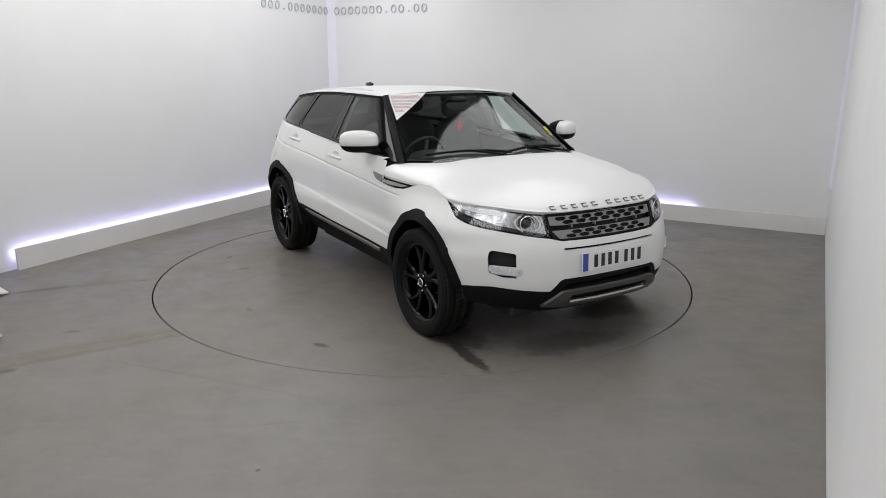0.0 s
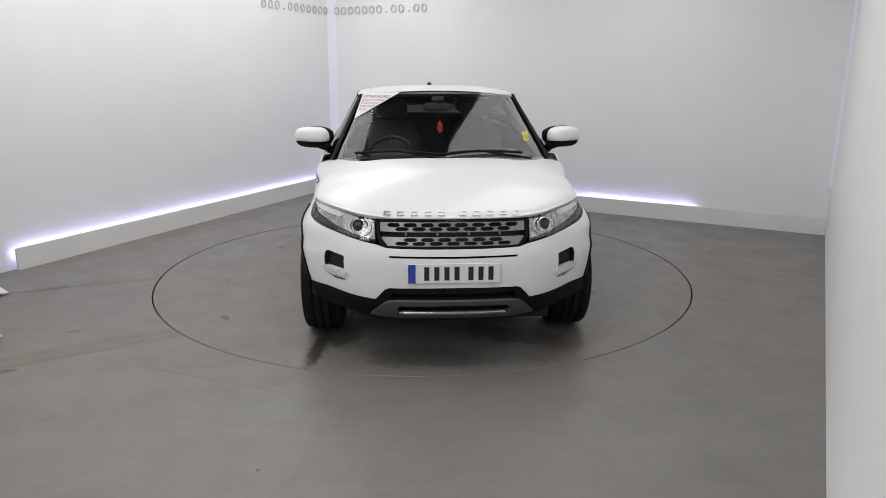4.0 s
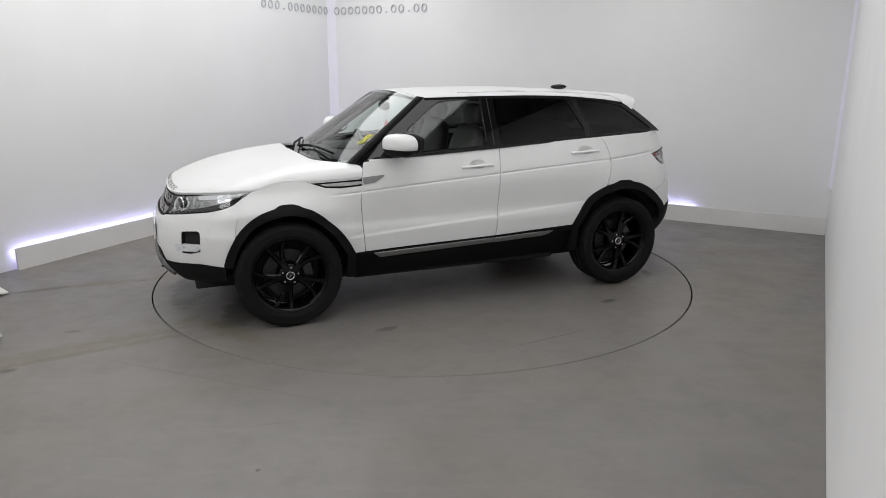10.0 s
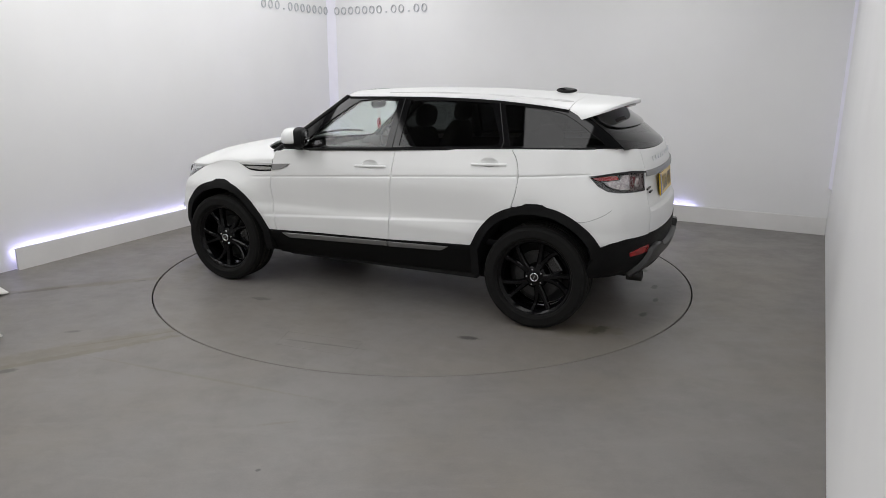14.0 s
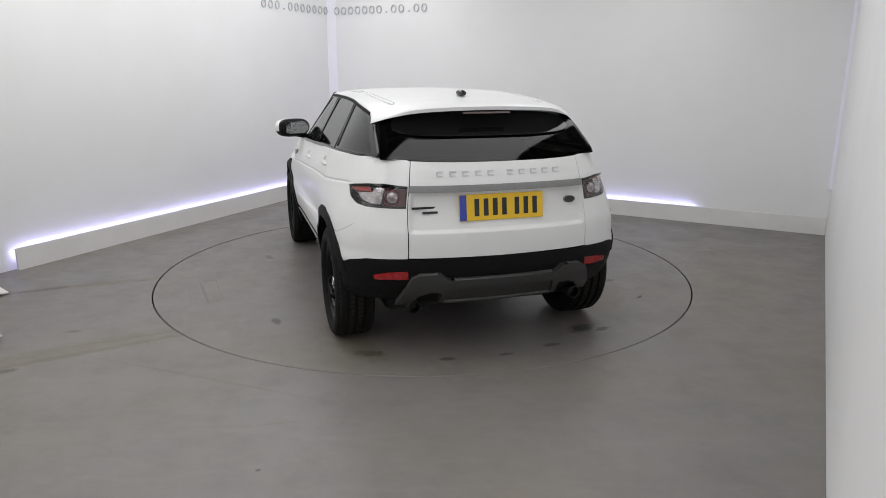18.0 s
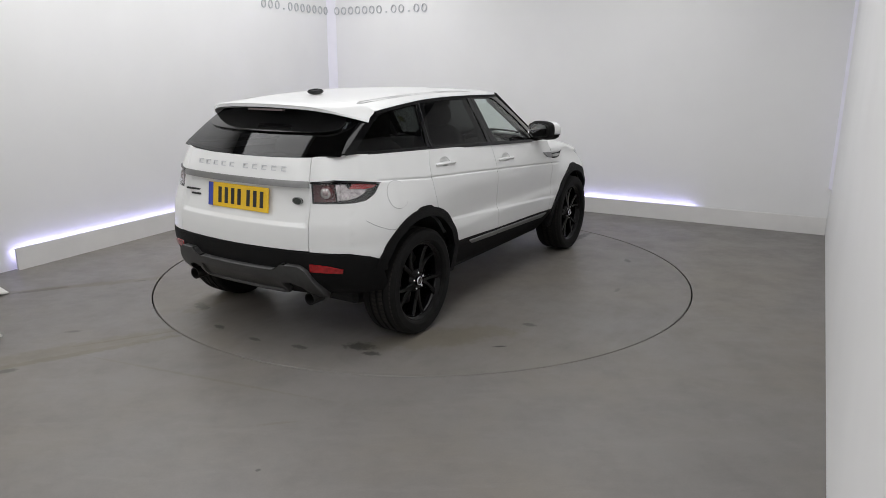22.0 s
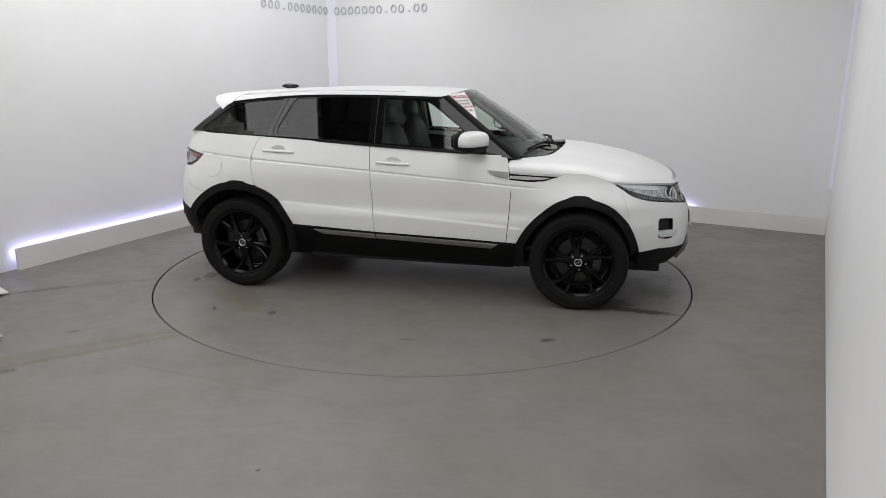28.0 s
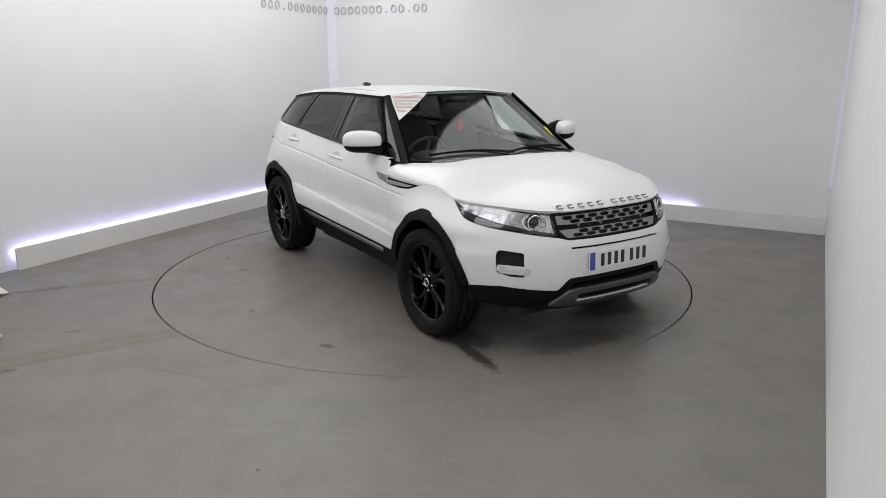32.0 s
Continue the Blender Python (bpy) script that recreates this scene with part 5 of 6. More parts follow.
# grille: black well, two perforated grey bars, four ticks between
half = side_ring([("f", 0.0, 0.731), ("f", 0.37, 0.735), ("f", 0.41, 0.744), ("f", 0.437, 0.788), ("f", 0.444, 0.887), ("f", 0.0, 0.891)])
well = half + [(-u, z) for u, z in half[::-1][1:-1]]
grille = panel("grille", skin, well, M_DARK, car, off=-0.050, step=0.04, flange=-0.046, label="black grille well")
half = side_ring([("f", 0.0, 0.739), ("f", 0.365, 0.743), ("f", 0.395, 0.753), ("f", 0.420, 0.790), ("f", 0.428, 0.875), ("f", 0.0, 0.881)])
hole = half + [(-u, z) for u, z in half[::-1][1:-1]]
panel("grille_rim", skin, well, M_PLASTIC, grille, off=-0.006, step=0.04, flange=0.02, holes=[hole])


def mesh_bar(z0, z1, wide, narrow):
    half = side_ring([("f", 0.0, z0), ("f", narrow, z0 + 0.002), ("f", wide, z1 - 0.006), ("f", wide - 0.006, z1 - 0.002), ("f", 0.0, z1)])
    ring = half + [(-u, z) for u, z in half[::-1][1:-1]]
    holes, mid, hh = [], (z0 + z1) / 2, (z1 - z0) * 0.25
    for row in (0, 1):
        zc = z0 + (z1 - z0) * (0.30 if row == 0 else 0.70)
        for i in range(-5, 6):
            uc = (i + 0.5 * row) * 0.098
            if abs(uc) > narrow - 0.035:
                continue
            w = 0.0425
            holes.append([(uc - w, zc), (uc - w * 0.58, zc - hh * 0.84), (uc + w * 0.58, zc - hh * 0.84), (uc + w, zc), (uc + w * 0.58, zc + hh * 0.84), (uc - w * 0.58, zc + hh * 0.84)])
    panel("grille_bar", skin, ring, M_SILVER, grille, off=-0.012, step=0.03, flange=0.007, holes=holes, label="grey perforated grille bar")


mesh_bar(0.820, 0.874, 0.423, 0.420)
mesh_bar(0.746, 0.796, 0.414, 0.378)
for yy in (-0.27, -0.09, 0.09, 0.27):
    c = skin(u_front(abs(yy)), 0.808)
    part("grille_tick", box_bm((c[0] - 0.04, yy - 0.006, 0.796), (c[0] - 0.014, yy + 0.006, 0.820), 0.002), M_SILVER, grille)

# number plates: plain bars for the characters
for front in (True, False):
    zc, hh = (0.597, 0.056) if front else (0.940, 0.076)
    xc = 2.150 if front else -2.014
    d = 1 if front else -1
    tilt = pose(0, 0, 0, 0, -3 if front else 7, 0)
    m = Matrix.Translation((xc, 0, zc)) @ tilt
    plate = part("number_plate", box_bm((-0.005, -0.262, -hh), (0.005, 0.262, hh), 0.002, m=m), M_PLATEW if front else M_PLATEY, car, ("white" if front else "yellow") + " number plate with dark bars")
    face = 0.0056 * d
    lo, hi = sorted((face, face + 0.001 * d))
    ya, yb = (-0.260, -0.218) if front else (0.218, 0.260)
    part("blue_band", box_bm((lo, ya, -hh + 0.002), (hi, yb, hh - 0.002), m=m), M_BLUE, plate, "blue band")
    for i in range(7):
        yc = (-0.155 + i * 0.057 + (0.022 if i > 3 else 0)) * d
        bh = 0.039 if front else 0.050
        part("character_bar", box_bm((lo, yc - 0.0145, -bh), (hi, yc + 0.0145, bh), m=m), M_INK, plate)

# raised letters of the maker's name as plain blocks, badges
for i in range(10):
    y = -0.375 + i * 0.0775 + (0.045 if i > 4 else 0.0)
    sv = 0.030
    vv = u_front(abs(y)) / TIP_U * (1 if y > 0 else -1)
    c = bonnet(np.array(sv), np.array(vv))
    c2 = bonnet(np.array(sv + 0.02), np.array(vv))
    tilt = math.degrees(math.atan2(c2[2] - c[2], c[0] - c2[0]))
    yaw = math.degrees(math.atan2(-(c[0] - skin(u_front(abs(y) + 0.03), 0.92)[0]) * np.sign(y), 0.03)) * 0.5
    bm = bmesh.new()
    for lo, hi in (((-0.016, -0.020, 0.0), (-0.010, 0.020, 0.004)), ((0.010, -0.020, 0.0), (0.016, 0.020, 0.004)), ((-0.010, -0.020, 0.0), (0.010, -0.013, 0.004))):
        box_bm(lo, hi, bm=bm)
    ob = part("raised_letter", bm, M_ATLAS, bonnet_ob, "silver raised block")
    ob.matrix_basis = Matrix.Translation((float(c[0]), y, float(c[2]) + 0.0005)) @ pose(0, 0, 0, 0, tilt, 0)
for i in range(10):
    y = 0.365 - i * 0.0755 - (0.045 if i > 4 else 0.0)
    c = skin(u_rear(abs(y)), 1.135)
    bm = bmesh.new()
    for lo, hi in (((-0.004, -0.019, -0.015), (0.0, 0.019, -0.009)), ((-0.004, -0.019, 0.009), (0.0, 0.019, 0.015)), ((-0.004, 0.012, -0.009), (0.0, 0.019, 0.009))):
        box_bm(lo, hi, bm=bm)
    ob = part("raised_letter", bm, M_LETTER, tailgate, "pale grey raised block")
    ob.matrix_basis = Matrix.Translation((float(c[0]) - 0.0005, y, 1.135)) @ pose(0, 0, 0, 0, 14, 0)
c = skin(u_rear(0.45), 0.955)
v_, f_ = lathe([(0.0, 0.006), (0.85, 0.006), (1.0, 0.003), (1.0, -0.004)], 32)
ob = mesh_ob("oval_badge", [(x * 0.040, y, z * 0.022) for x, y, z in v_], f_, M_GREEN, tailgate, label="small dark green oval badge")
ob.matrix_basis = Matrix.Translation((float(c[0]) + 0.024, -0.458, 0.952)) @ pose(0, 0, 0, 0, 0, 90)
v_, f_ = lathe([(0.84, 0.0065), (0.88, 0.008), (1.0, 0.0075), (1.03, 0.003)], 32)
mesh_ob("badge_rim", [(x * 0.040, y, z * 0.022) for x, y, z in v_], f_, M_SILVER, ob)
for yy, w, zz in ((0.455, 0.075, 0.945), (0.425, 0.045, 0.918)):
    c = skin(u_rear(yy), zz)
    part("model_badge", box_bm((float(c[0]) + 0.020, yy - w, zz - 0.006), (float(c[0]) + 0.030, yy + w, zz + 0.006), 0.001), M_INK, tailgate, "small black badge bar")

# ---- the car: vents, handles, mirrors, fuel flap ----
for q in (False, True):
    ring = side_ring([(1.190, 0.982), (0.98, 0.996), (0.812, 1.002), (0.812, 0.948), (0.96, 0.934), (1.06, 0.940)])
    vent = panel("side_vent", skin, ring, M_PLASTIC, car, off=-0.012, step=0.04, flange=-0.010, mirror=q, label="black vent with a silver blade")
    ring = side_ring([(1.095, 0.960), (0.95, 0.970), (0.812, 0.974), (0.812, 0.954), (0.93, 0.945), (1.05, 0.947)])
    panel("blade", skin, ring, M_ATLAS, vent, off=0.004, step=0.04, flange=0.012, mirror=q, label="silver blade")
    ring = side_ring([(0.800, 0.996), (0.72, 1.002), (0.645, 1.006), (0.665, 0.988), (0.715, 0.962), (0.800, 0.950)])
    panel("vent_tail", skin, ring, M_SILVER, car, off=0.008, step=0.04, flange=0.012, mirror=q, label="silver vent end on the door")
    for xa, xb, zz in HANDLES:
        s_ = -1 if q else 1
        xm = (xa + xb) / 2
        c = skin(u_side(xm), zz)
        m = Matrix.Translation((float(c[0]), s_ * float(c[1]), zz)) @ pose(0, 0, 0, 0, math.degrees(0.035), 0)
        bm = bmesh.new()
        box_bm((-0.132, -0.006, -0.014), (0.132, 0.030, 0.014), 0.012, bm=bm, segs=3)
        for v in bm.verts:
            t = abs(v.co.x) / 0.132
            v.co.y -= 0.022 * t ** 3
            v.co.z *= 1 - 0.45 * t ** 4
            v.co.y *= s_
        handle = part("door_handle", bm, M_PAINT, car, "white pull handle", smooth=True)
        handle.matrix_basis = m
        ring = cup_ring(0 if xa > 0 else 1)
        cu_, cz_ = sum(p[0] for p in ring) / len(ring), sum(p[1] for p in ring) / len(ring)


        def bowl(u, z):
            r = np.sqrt(((np.asarray(u) - cu_) / 0.066) ** 2 + ((np.asarray(z) - cz_) / 0.033) ** 2)
            return -0.004 - 0.024 * np.clip(1 - r * r, 0, 1)


        cup = panel("handle_cup", skin, [(cu_ + (u - cu_) * 1.03, cz_ + (z - cz_) * 1.03) for u, z in ring], M_PAINT, handle, off=bowl, step=0.012, flange=0.0, mirror=q)
        cup.matrix_parent_inverse = m.inverted()
    # wing mirror
    s_ = -1 if q else 1
    tilt = pose(0, 0, 0, 0, 0, s_ * 28)
    cen = Vector((0.545, s_ * 0.957, 1.214))
    mirror = blob("wing_mirror", cen, (0.086, 0.139, 0.073), M_PAINT, car, 2.9, cut=(-0.42, 1.0), m=tilt, label="white wing mirror on a black base")
    blob("mirror_base", cen - Vector((0, 0, 0.008)), (0.082, 0.134, 0.074), M_PLASTIC, mirror, 2.9, cut=(-1.0, -0.3), m=tilt)
    blob("mirror_shell_back", cen + tilt @ Vector((-0.040, 0, 0)), (0.048, 0.141, 0.0745), M_PLASTIC, mirror, 3.2, m=tilt)
    v_, f_ = tube([(0.60, s_ * 0.83, 1.135), (0.575, s_ * 0.89, 1.152), (0.55, s_ * 0.95, 1.168)], 0.030, 12)
    mesh_ob("mirror_arm", v_, f_, M_PLASTIC, mirror, smooth=True)
    v_, f_ = lathe([(0.0, 0.0), (0.92, 0.0), (1.0, 0.008)], 32)
    pane = mesh_ob("mirror_glass", [(math.copysign(abs(x) ** 0.6, x) * 0.122, -y, math.copysign(abs(z) ** 0.6, z) * 0.054) for x, y, z in v_], f_, M_MIRROR, mirror, label="mirror pane")
    pane.matrix_basis = Matrix.Translation(cen + tilt @ Vector((-0.0895, 0, 0.002))) @ tilt @ pose(0, 0, 0, 0, 0, -90)
    v_, f_ = lathe([(0.93, 0.001), (0.96, 0.006), (1.08, 0.004), (1.10, -0.02)], 32)
    rimo = mesh_ob("mirror_rim", [(math.copysign(abs(x) ** 0.6, x) * 0.122, -y, math.copysign(abs(z) ** 0.6, z) * 0.054) for x, y, z in v_], f_, M_PLASTIC, mirror)
    rimo.matrix_basis = pane.matrix_basis
    v_, f_ = tube([cen + tilt @ Vector((0.072, -0.05 * s_, -0.030)), cen + tilt @ Vector((0.066, 0.06 * s_, -0.030)), cen + tilt @ Vector((0.03, 0.118 * s_, -0.030))], 0.006, 8)
    mesh_ob("mirror_indicator", v_, f_, M_ATLAS, mirror, label="slim clear indicator")

# joints between the rear quarters and the bumper corners
for s_ in (1, -1):
    line = [skin(u_side(x), z) * (1, s_, 1) for x, z in curve([(-1.785, 0.845), (-1.74, 0.815), (-1.70, 0.795), (-1.62, 0.768), (-1.575, 0.770)], 14)]
    v_, f_ = tube(line, 0.0014, 6)
    mesh_ob("panel_joint", v_, f_, M_LINE, car, label="thin grey panel joint")

ring = [(u_side(-1.545 + 0.083 * math.cos(a)), 0.967 + 0.083 * math.sin(a)) for a in np.linspace(0, 2 * math.pi, 33)[:-1]]
flap = panel("fuel_flap", skin, ring, M_PAINT, car, off=0.003, step=0.03, flange=0.006, mirror=True, label="round white fuel flap")
ring2 = [(u_side(-1.545 + 0.0848 * math.cos(a)), 0.967 + 0.0848 * math.sin(a)) for a in np.linspace(0, 2 * math.pi, 33)[:-1]]
panel("flap_gap", skin, ring2, M_LINE, flap, off=0.001, step=0.03, flange=0.0, mirror=True)

# ---- the car: cowl, wipers, cabin ----
ys = np.linspace(-0.80, 0.80, 41)
verts, faces = [], []
for y in ys:
    a = abs(y)
    vb = float(np.interp(a, [q[2] for q in BACK], [q[0] for q in BACK]))
    pb = bonnet(np.array(1.0), np.array(vb))
    ps = screen(a, 1.085)
    z0 = float(pb[2]) - 0.030
    verts += [(float(pb[0]) + 0.03, float(y), z0), ((float(pb[0]) + float(ps[0])) / 2, float(y), z0 - 0.02), (float(ps[0]) - 0.03, float(y), min(1.085, z0 + 0.01)), (float(pb[0]) + 0.03, float(y), z0 - 0.12)]
for i in range(len(ys) - 1):
    for q in range(3):
        a, b = (q, q + 1) if q < 2 else (3, 0)
        faces.append((4 * i + a, 4 * i + b, 4 * i + 4 + b, 4 * i + 4 + a))
mesh_ob("cowl", verts, faces, M_PLASTIC, car, smooth=True, label="black plastic cowl under the windscreen")
for y0, y1, lift in ((-0.62, 0.02, 0.0), (-0.05, 0.58, 0.0)):
    pts = [screen(y, 1.118 + 0.022 * math.sin((y - y0) / (y1 - y0) * math.pi)) + np.array([0.02, 0, 0.012]) for y in np.linspace(y0, y1, 9)]
    v_, f_ = tube(pts, 0.009, 8)
    wiper = mesh_ob("wiper", v_, f_, M_PLASTIC, car, smooth=True, label="black wiper on the windscreen")
    yp = y1 + 0.06
    v_, f_ = tube([screen(min(yp, 0.64), 1.09) + np.array([0.05, 0, 0.005]), screen((y0 + y1) / 2 + 0.12, 1.118) + np.array([0.035, 0, 0.02]), screen((y0 + y1) / 2, 1.14) + np.array([0.02, 0, 0.015])], 0.008, 8)
    mesh_ob("wiper_arm", v_, f_, M_PLASTIC, wiper, smooth=True)

# dark liner inside the panels, floor pan, wheel wells
half = [("f", 0.0, 0.30), ("f", 0.5, 0.32), (1.78, 0.38), (1.78, 0.80), (1.5, 0.895), (1.1, 0.895), (0.86, 0.86), (0.86, 0.34), (-0.86, 0.36), (-0.86, 0.88), (-1.4, 0.92), (-1.80, 0.88), (-1.80, 0.48),
        ("r", 0.6, 0.42), ("r", 0.0, 0.42), ("r", 0.0, 1.16), ("r", 0.6, 1.17), (-1.7, 1.16), (-1.1, 1.15), (-0.2, 1.12), (0.7, 1.05), (0.86, 0.97), (1.1, 0.92), (1.5, 0.91), (1.8, 0.88), ("f", 0.5, 0.87), ("f", 0.0, 0.87)]
half = side_ring([p for p in half])
both("inner_liner", skin, half, M_DARK, car, off=-0.045 - 0.02, step=0.09, flange=0)
part("undertray", box_bm((1.40, -0.60, 0.24), (1.92, 0.60, 0.33), 0.015), M_DARK, car)
part("undertray", box_bm((-1.88, -0.58, 0.345), (-1.55, 0.58, 0.40), 0.015), M_DARK, car)
part("floor_pan", box_bm((-1.62, -0.62, 0.205), (1.45, 0.62, 0.33), 0.06), M_DARK, car)
for ya, yb in ((0.58, 0.70), (-0.70, -0.58)):
    part("under_rail", box_bm((-0.84, ya, 0.225), (0.84, yb, 0.30), 0.02), M_DARK, car)
for wx in (-1.315, 1.315):
    for s_ in (1, -1):
        verts, faces = [], []
        for i in range(25):
            a = math.radians(-3 + (186 if wx > 0 else 171) * i / 24)
            for yy in (0.50, 0.855):
                verts.append((wx + 0.425 * math.cos(a), s_ * yy, 0.375 + 0.425 * math.sin(a)))
        for i in range(24):
            faces.append((2 * i, 2 * i + 1, 2 * i + 3, 2 * i + 2))
        k = len(verts)
        verts.append((wx, s_ * 0.50, 0.375))
        faces += [(2 * i, 2 * i + 2, k) for i in range(24)]
        mesh_ob("wheel_well", verts, faces, M_DARK, car)

# cabin: dashboard, wheel, seats, lining
bm = box_bm((0.50, -0.70, 0.80), (0.87, 0.70, 1.065), 0.06)
part("dashboard", bm, M_CABIN, car, "dark padded dashboard", smooth=True)
blob("instrument_hood", (0.58, -0.36, 1.065), (0.13, 0.19, 0.055), M_CABIN, car, 2.4)
ringp = [(0.185 * math.cos(a), 0.185 * math.sin(a)) for a in np.linspace(0, 2 * math.pi, 33)]
steer = pose(0.42, -0.36, 1.03, 0, -68, 0)
v_, f_ = tube([steer @ Vector((x, y, 0)) for x, y in ringp], 0.015, 8)
wheel_ob = mesh_ob("steering_wheel", v_, f_, M_CABIN, car, smooth=True, label="dark steering wheel")
blob("steering_hub", steer @ Vector((0, 0, -0.01)), (0.05, 0.075, 0.06), M_CABIN, wheel_ob, 2.6)
for a in (0, 180, 270):
    v_, f_ = tube([steer @ Vector((0.05 * math.cos(radians(a)), 0.05 * math.sin(radians(a)), -0.01)), steer @ Vector((0.18 * math.cos(radians(a)), 0.18 * math.sin(radians(a)), 0))], 0.016, 6)
    mesh_ob("steering_spoke", v_, f_, M_ATLAS, wheel_ob)


def seat(x, y, w, rear=False):
    base = blob("seat", (x, y, 0.72), (0.26, w, 0.10), M_SEAT, car, 3.2, label="dark leather seat")
    blob("seat_back", (x - 0.30, y, 1.00), (0.085, w * 0.96, 0.30), M_SEAT, base, 3.0, m=pose(0, 0, 0, 0, -14, 0))
    for hy in ((y,) if not rear else (y - 0.38, y + 0.38)):
        blob("headrest", (x - 0.385, hy, 1.365), (0.055, 0.13, 0.085), M_SEAT, base, 2.8, m=pose(0, 0, 0, 0, -10, 0))
        v_, f_ = tube([(x - 0.38, hy - 0.05, 1.22), (x - 0.385, hy - 0.05, 1.33)], 0.007, 6)
        mesh_ob("headrest_post", v_, f_, M_CHROME, base)


seat(0.12, -0.36, 0.25)
seat(0.12, 0.36, 0.25)
seat(-0.72, 0.0, 0.66, True)
ring = [(x, y) for x, y in ((0.30, -0.52), (0.30, 0.52), (-0.3, 0.55), (-1.40, 0.52), (-1.40, -0.52), (-0.3, -0.55))]
panel("headlining", roof, ring, M_LINING, car, off=-0.045, step=0.12, flange=0)
part("parcel_shelf", box_bm((-1.75, -0.60, 1.08), (-1.15, 0.60, 1.10), 0.01), M_CABIN, car)
part("cabin_floor", box_bm((-1.8, -0.72, 0.50), (0.9, 0.72, 0.54)), M_CABIN, car)
for s_ in (1, -1):
    # inner faces of the pillars
    v_, f_ = tube([flank_glass(x, z) * (1, s_, 1) - np.array([0.0, s_ * 0.045, 0]) for x, z in ((-0.225, 1.12), (-0.235, 1.50))], 0.035, 8)
    mesh_ob("pillar_lining", v_, f_, M_LINING, car, smooth=True)
    v_, f_ = tube([flank_glass(screen_edge(z) - 0.05, z) * (1, s_, 1) - np.array([0.045, s_ * 0.05, 0.02]) for z in (1.09, 1.2, 1.35, 1.49)], 0.022, 8)
    mesh_ob("pillar_lining", v_, f_, M_LINING, car, smooth=True)
mir = blob("rear_view_mirror", (0.36, 0.0, 1.425), (0.022, 0.115, 0.034), M_CABIN, car, 3.0, label="black rear-view mirror")
v_, f_ = tube([(0.37, 0, 1.49), (0.365, 0, 1.44)], 0.012, 8)
mesh_ob("mirror_stalk", v_, f_, M_CABIN, mir)
blob("sensor_pod", (0.37, 0.0, 1.485), (0.05, 0.05, 0.022), M_CABIN, mir, 2.6)

# ---- stickers and the hanging tag ----
def on_screen(y, z, off=0.003):
    p = screen(y, z)
    return (float(p[0]) + off * 0.5, float(y), float(p[2]) + off * 0.87)


tri = [(-0.585, 1.519), (-0.294, 1.533), (-0.640, 1.345)]
card = panel("window_card", screen, [(y, z) for y, z in tri], M_CARD, car, off=0.003, flange=0.001, step=0.06, label="white triangular windscreen notice with red print")


def word(text, y, z, size, material, parent, name="printed_line"):
    cu = bpy.data.curves.new(name, "FONT")
    cu.body, cu.size, cu.extrude = text, size, 0.0004
    tmp = new(name, cu)
    me = tmp.to_mesh().copy()
    bpy.data.objects.remove(tmp)
    me.materials.clear()
    me.materials.append(material)
    me.name = name
    for v in me.vertices:
        yy, zz = y + v.co.x, z + v.co.y * 0.72
        p = on_screen(yy, zz, 0.0055 + v.co.z)
        v.co = p
    ob = new(name, me)
    ob.parent = parent
    return ob


for text_, y_, z_, size_, ink_ in (("UPGRADED", -0.577, 1.490, 0.040, M_REDINK), ("ALLOY WHEELS", -0.588, 1.466, 0.0245, M_GREYINK), ("AVAILABLE", -0.596, 1.445, 0.027, M_GREYINK),
                                   ("ON THIS", -0.604, 1.422, 0.029, M_REDINK), ("CAR", -0.612, 1.398, 0.029, M_REDINK)):
    word(text_, y_, z_, size_, ink_, card)
ring = [(0.642 + 0.024 * math.cos(a), 1.212 + 0.017 * math.sin(a)) for a in np.linspace(0, 2 * math.pi, 17)[:-1]]
stick = panel("round_sticker", screen, ring, M_YELLOW, car, off=0.002, flange=0.001, step=0.03, label="yellow round sticker with dark marks")
panel("square_sticker", screen, [(0.616, 1.230), (0.664, 1.232), (0.660, 1.258), (0.614, 1.256)], M_YELLOW, car, off=0.002, flange=0.001, step=0.04, label="yellow sticker with dark marks")
for yy, zz, w in ((0.640, 1.215, 0.015), (0.644, 1.206, 0.011), (0.640, 1.245, 0.010)):
    panel("sticker_bar", screen, [(yy - w, zz - 0.003), (yy + w, zz - 0.003), (yy + w, zz + 0.003), (yy - w, zz + 0.003)], M_INK, stick, off=0.004, flange=0, step=0.02)
v_, f_ = tube([(0.35, 0.02, 1.40), (0.35, 0.02, 1.30)], 0.002, 5)
cord = mesh_ob("hanging_tag", v_, f_, M_REDTAG, car, label="small red air freshener hung from the mirror")
blob("tag_body", (0.35, 0.02, 1.265), (0.012, 0.022, 0.045), M_REDTAG, cord, 2.4)

# ---- wheels ----
WHEEL_R = 0.358


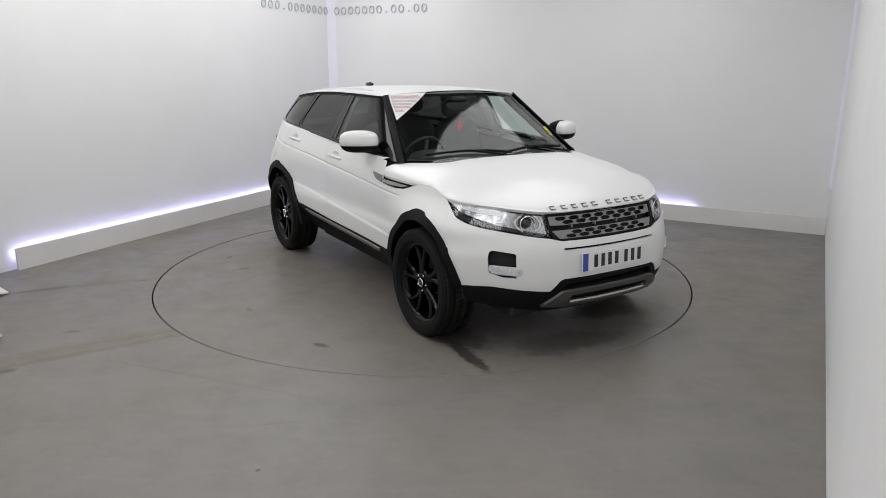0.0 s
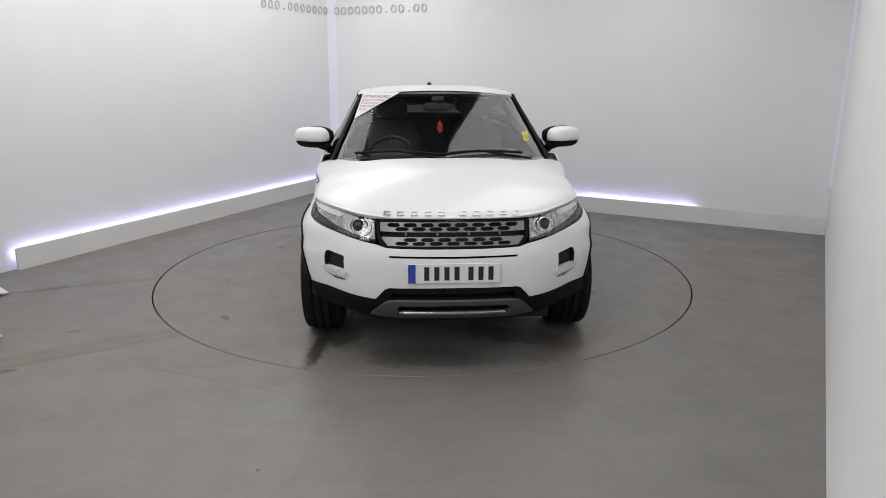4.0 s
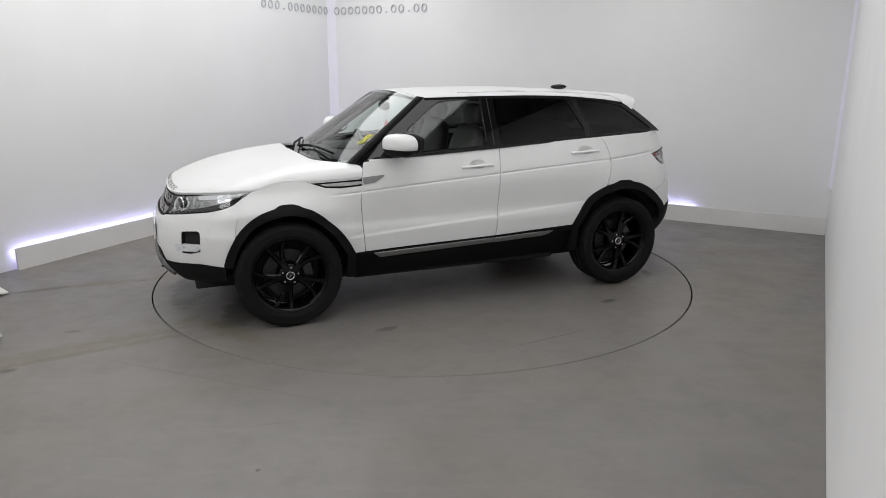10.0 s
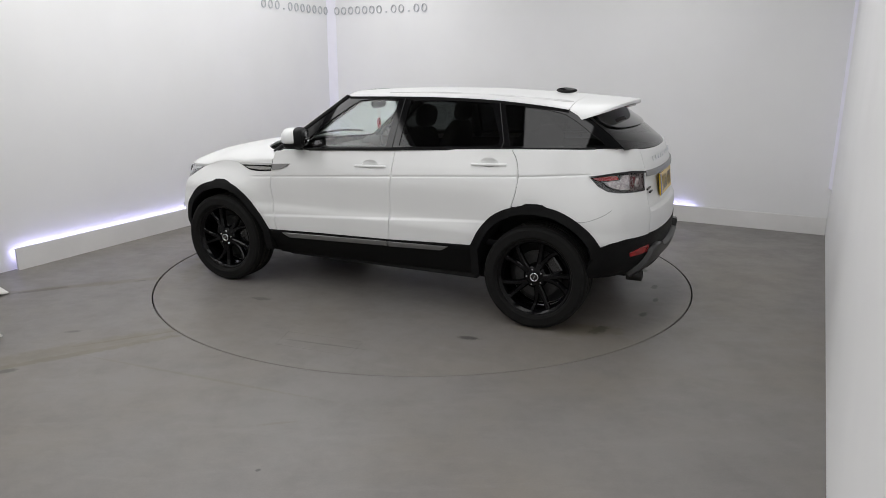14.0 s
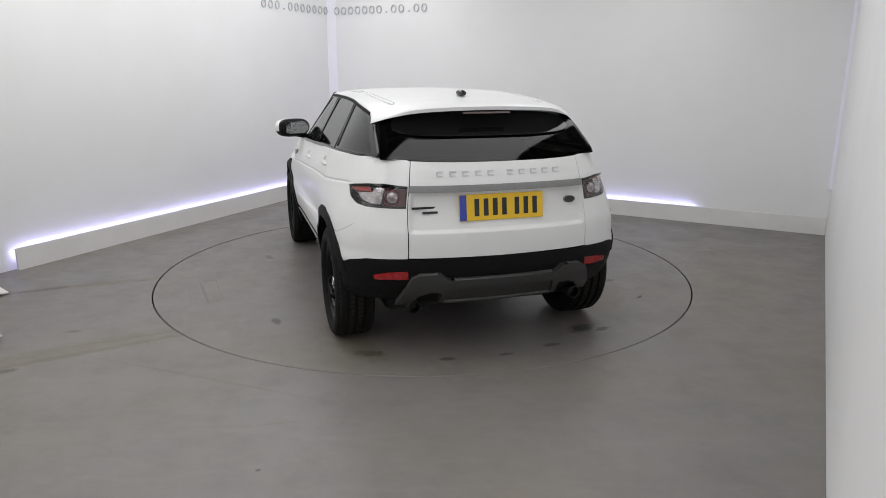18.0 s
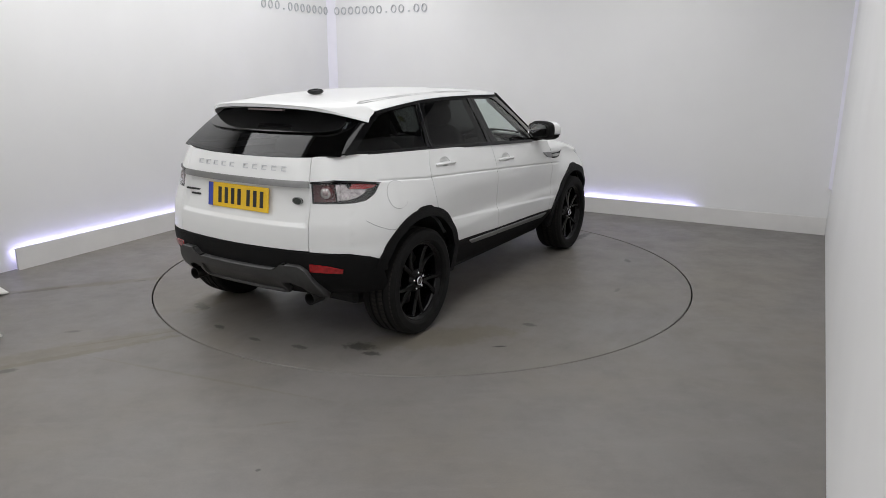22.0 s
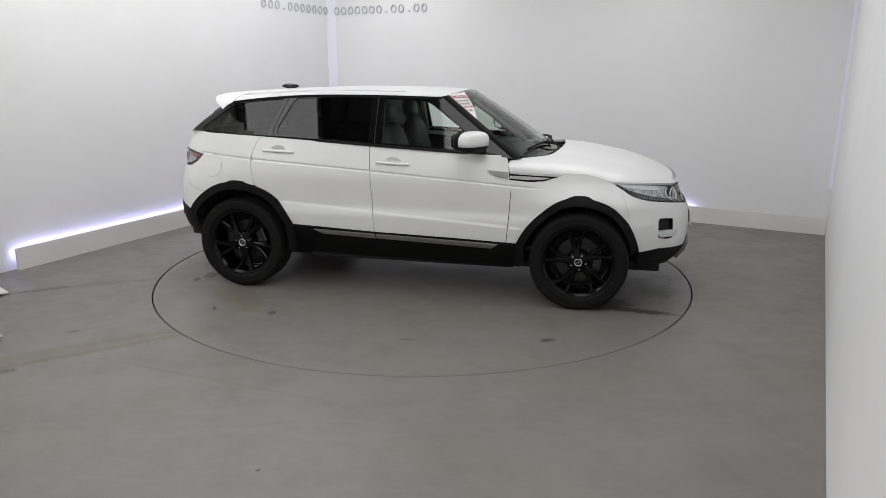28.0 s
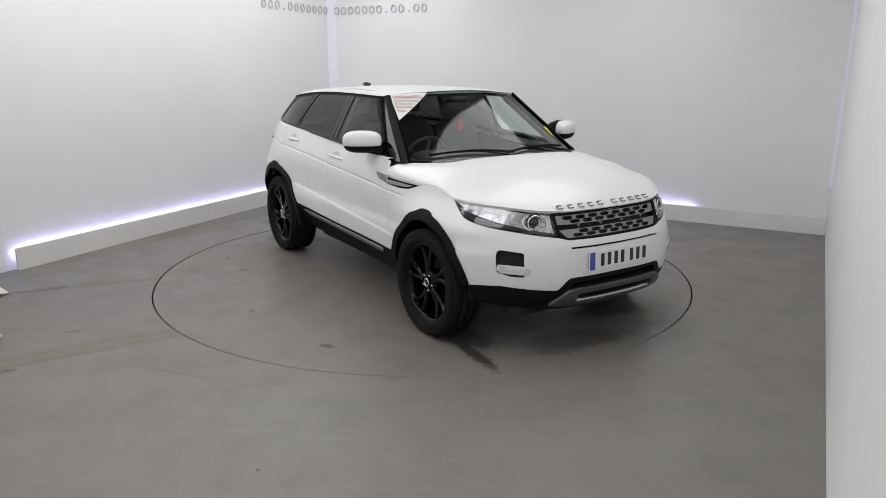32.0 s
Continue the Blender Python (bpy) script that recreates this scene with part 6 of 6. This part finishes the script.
def build_wheel(m, spin):
    """A wheel facing +y: barrel, tyre, five pairs of spokes, brake disc, hub cap and bolts."""
    v_, f_ = lathe([(0.235, -0.10), (0.245, -0.09), (0.232, -0.05), (0.228, 0.05), (0.236, 0.085), (0.258, 0.102), (0.270, 0.102), (0.270, 0.094), (0.258, 0.082), (0.245, -0.085), (0.255, -0.10)], 64)
    rim = mesh_ob("wheel", v_, f_, M_RIM, car, smooth=True, label="gloss black alloy wheel with twin spokes")
    rim.data.set_sharp_from_angle(angle=radians(40))
    prof = [(0.252, -0.096), (0.262, -0.116), (0.290, -0.123), (0.325, -0.123), (0.344, -0.117), (0.3535, -0.102), (0.356, -0.075)]
    for g0 in (-0.052, 0.0, 0.052):
        prof += [(WHEEL_R - 0.001, g0 - 0.009), (WHEEL_R - 0.010, g0 - 0.006), (WHEEL_R - 0.010, g0 + 0.006), (WHEEL_R - 0.001, g0 + 0.009)]
    prof += [(0.356, 0.075), (0.3535, 0.102), (0.344, 0.117), (0.330, 0.1225), (0.327, 0.1245), (0.320, 0.1235), (0.296, 0.126), (0.283, 0.1245), (0.279, 0.121), (0.269, 0.116), (0.258, 0.094)]
    v_, f_ = lathe(prof, 96)
    tyre = mesh_ob("tyre", v_, f_, M_RUBBER, rim, smooth=True, label="black low-profile tyre")
    tyre.data.set_sharp_from_angle(angle=radians(28))
    bm = bmesh.new()
    for i in range(72):
        a = 2 * math.pi * i / 72
        for side_ in (1, -1):
            mm = Matrix.Rotation(-a + side_ * 0.02, 4, "Y") @ Matrix.Translation((WHEEL_R - 0.0055, 0, 0))
            y0, y1 = (0.064, 0.102) if side_ > 0 else (-0.102, -0.064)
            box_bm((-0.006, y0, -0.0105), (0.0018, y1, 0.0105), bm=bm, m=mm)
            mm = Matrix.Rotation(-a - side_ * 0.02, 4, "Y") @ Matrix.Translation((WHEEL_R - 0.0055, side_ * 0.026, 0)) @ Matrix.Rotation(side_ * 0.35, 4, "X")
            box_bm((-0.004, -0.015, -0.0105), (0.0050, 0.015, 0.0105), bm=bm, m=mm)
    tagged(part("tread_block", bm, M_TREAD, tyre), kind="stuff")
    for g0, g1 in ((-0.043, -0.009), (0.009, 0.043)):
        v_, f_ = lathe([(WHEEL_R - 0.009, g0), (WHEEL_R - 0.006, g0 + 0.001), (WHEEL_R - 0.0055, (g0 + g1) / 2), (WHEEL_R - 0.006, g1 - 0.001), (WHEEL_R - 0.009, g1)], 96)
        mesh_ob("tread_rib", v_, f_, M_RUBBER, tyre)
    v_, f_ = lathe([(0.05, 0.0), (0.165, 0.0), (0.165, -0.02), (0.05, -0.02)], 48, close=True)
    mesh_ob("brake_disc", v_, f_, M_DISCDARK, rim)
    part("brake_caliper", box_bm((-0.175, -0.06, -0.07), (-0.09, 0.02, 0.07), 0.015), M_LAMPBLACK, rim)
    v_, f_ = lathe([(0.225, -0.08), (0.06, -0.085), (0.0, -0.085)], 40)
    mesh_ob("wheel_back", v_, f_, M_DARK, rim)
    # spokes: five pairs of leaning blades
    for lean in (-0.17, 0.20):
        bm, rows = bmesh.new(), []
        for t in np.linspace(0, 1, 7):
            r = 0.060 + (0.254 - 0.060) * t
            ang = lean * (0.35 + 1.05 * t) + 0.10 * t * t
            wd = 0.020 - 0.006 * t if t < 0.8 else 0.015 + 0.010 * (t - 0.8) / 0.2
            yo = 0.082 - 0.012 * math.sin(t * math.pi) + 0.008 * t
            c, s2 = math.cos(ang), math.sin(ang)
            rows.append([bm.verts.new((r * c - q * wd * s2, yo + dy, r * s2 + q * wd * c)) for q, dy in ((-1, -0.008), (-0.55, 0.0), (0.55, 0.0), (1, -0.008), (0.8, -0.045), (-0.8, -0.045))])
        for ra, rb in zip(rows, rows[1:]):
            for q in range(6):
                bm.faces.new((ra[q], ra[(q + 1) % 6], rb[(q + 1) % 6], rb[q]))
        bm.faces.new(rows[0])
        bm.faces.new(rows[-1][::-1])
        spoke = part("spoke", bm, M_RIM, rim)
        for i in range(1, 5):
            twin = new("spoke", spoke.data)
            twin.parent = rim
            twin.matrix_basis = Matrix.Rotation(2 * math.pi * i / 5, 4, "Y")
    v_, f_ = lathe([(0.0, 0.078), (0.060, 0.078), (0.078, 0.070), (0.085, 0.040), (0.085, -0.02)], 40)
    mesh_ob("hub", v_, f_, M_RIM, rim, smooth=True)
    v_, f_ = lathe([(0.0, 0.092), (0.018, 0.092), (0.022, 0.090), (0.0245, 0.094), (0.029, 0.092), (0.031, 0.086), (0.031, 0.07)], 32)
    cap = mesh_ob("hub_cap", v_, f_, M_GLOSS, rim, smooth=True)
    v_, f_ = lathe([(0.0225, 0.0915), (0.0250, 0.0950), (0.0290, 0.0935), (0.0300, 0.0905)], 32)
    mesh_ob("cap_ring", v_, f_, M_CHROME, rim, smooth=True, label="bright ring of the hub cap")
    part("cap_bar", box_bm((-0.013, 0.0915, -0.003), (0.013, 0.094, 0.003), m=pose(0, 0, 0, 0, 30, 0)), M_ATLAS, rim)
    for i in range(5):
        a = 2 * math.pi * (i + 0.5) / 5
        v_, f_ = lathe([(0.0, 0.088), (0.006, 0.088), (0.0085, 0.084), (0.0085, 0.06)], 6)
        mesh_ob("wheel_bolt", [(x + 0.055 * math.cos(a), y, z + 0.055 * math.sin(a)) for x, y, z in v_], f_, M_CHROME, rim)
    rim.matrix_basis = m @ pose(0, 0, 0, 0, spin, 0)
    return rim


base = build_wheel(pose(1.325, 0.812, WHEEL_R), 10)
for x, y, spin in ((-1.330, 0.812, 35), (1.325, -0.812, -8), (-1.330, -0.812, 22)):
    ob = copy_thing(base, pose(x, y, WHEEL_R, 0, 0, 180 if y < 0 else 0) @ pose(0, 0, 0, 0, spin, 0))
    ob.parent = car


CAR_SEAT = pose(0.02, 0.093, 0, 0, 0, 0.5)     # how the car stands on the disc


def motions():
    walk(turntable, [(t, pose(0, 0, 0, 0, 0, a)) for t, a in TURN])
    walk(car, [(t, pose(0, 0, 0, 0, 0, a) @ CAR_SEAT) for t, a in TURN])


motions()
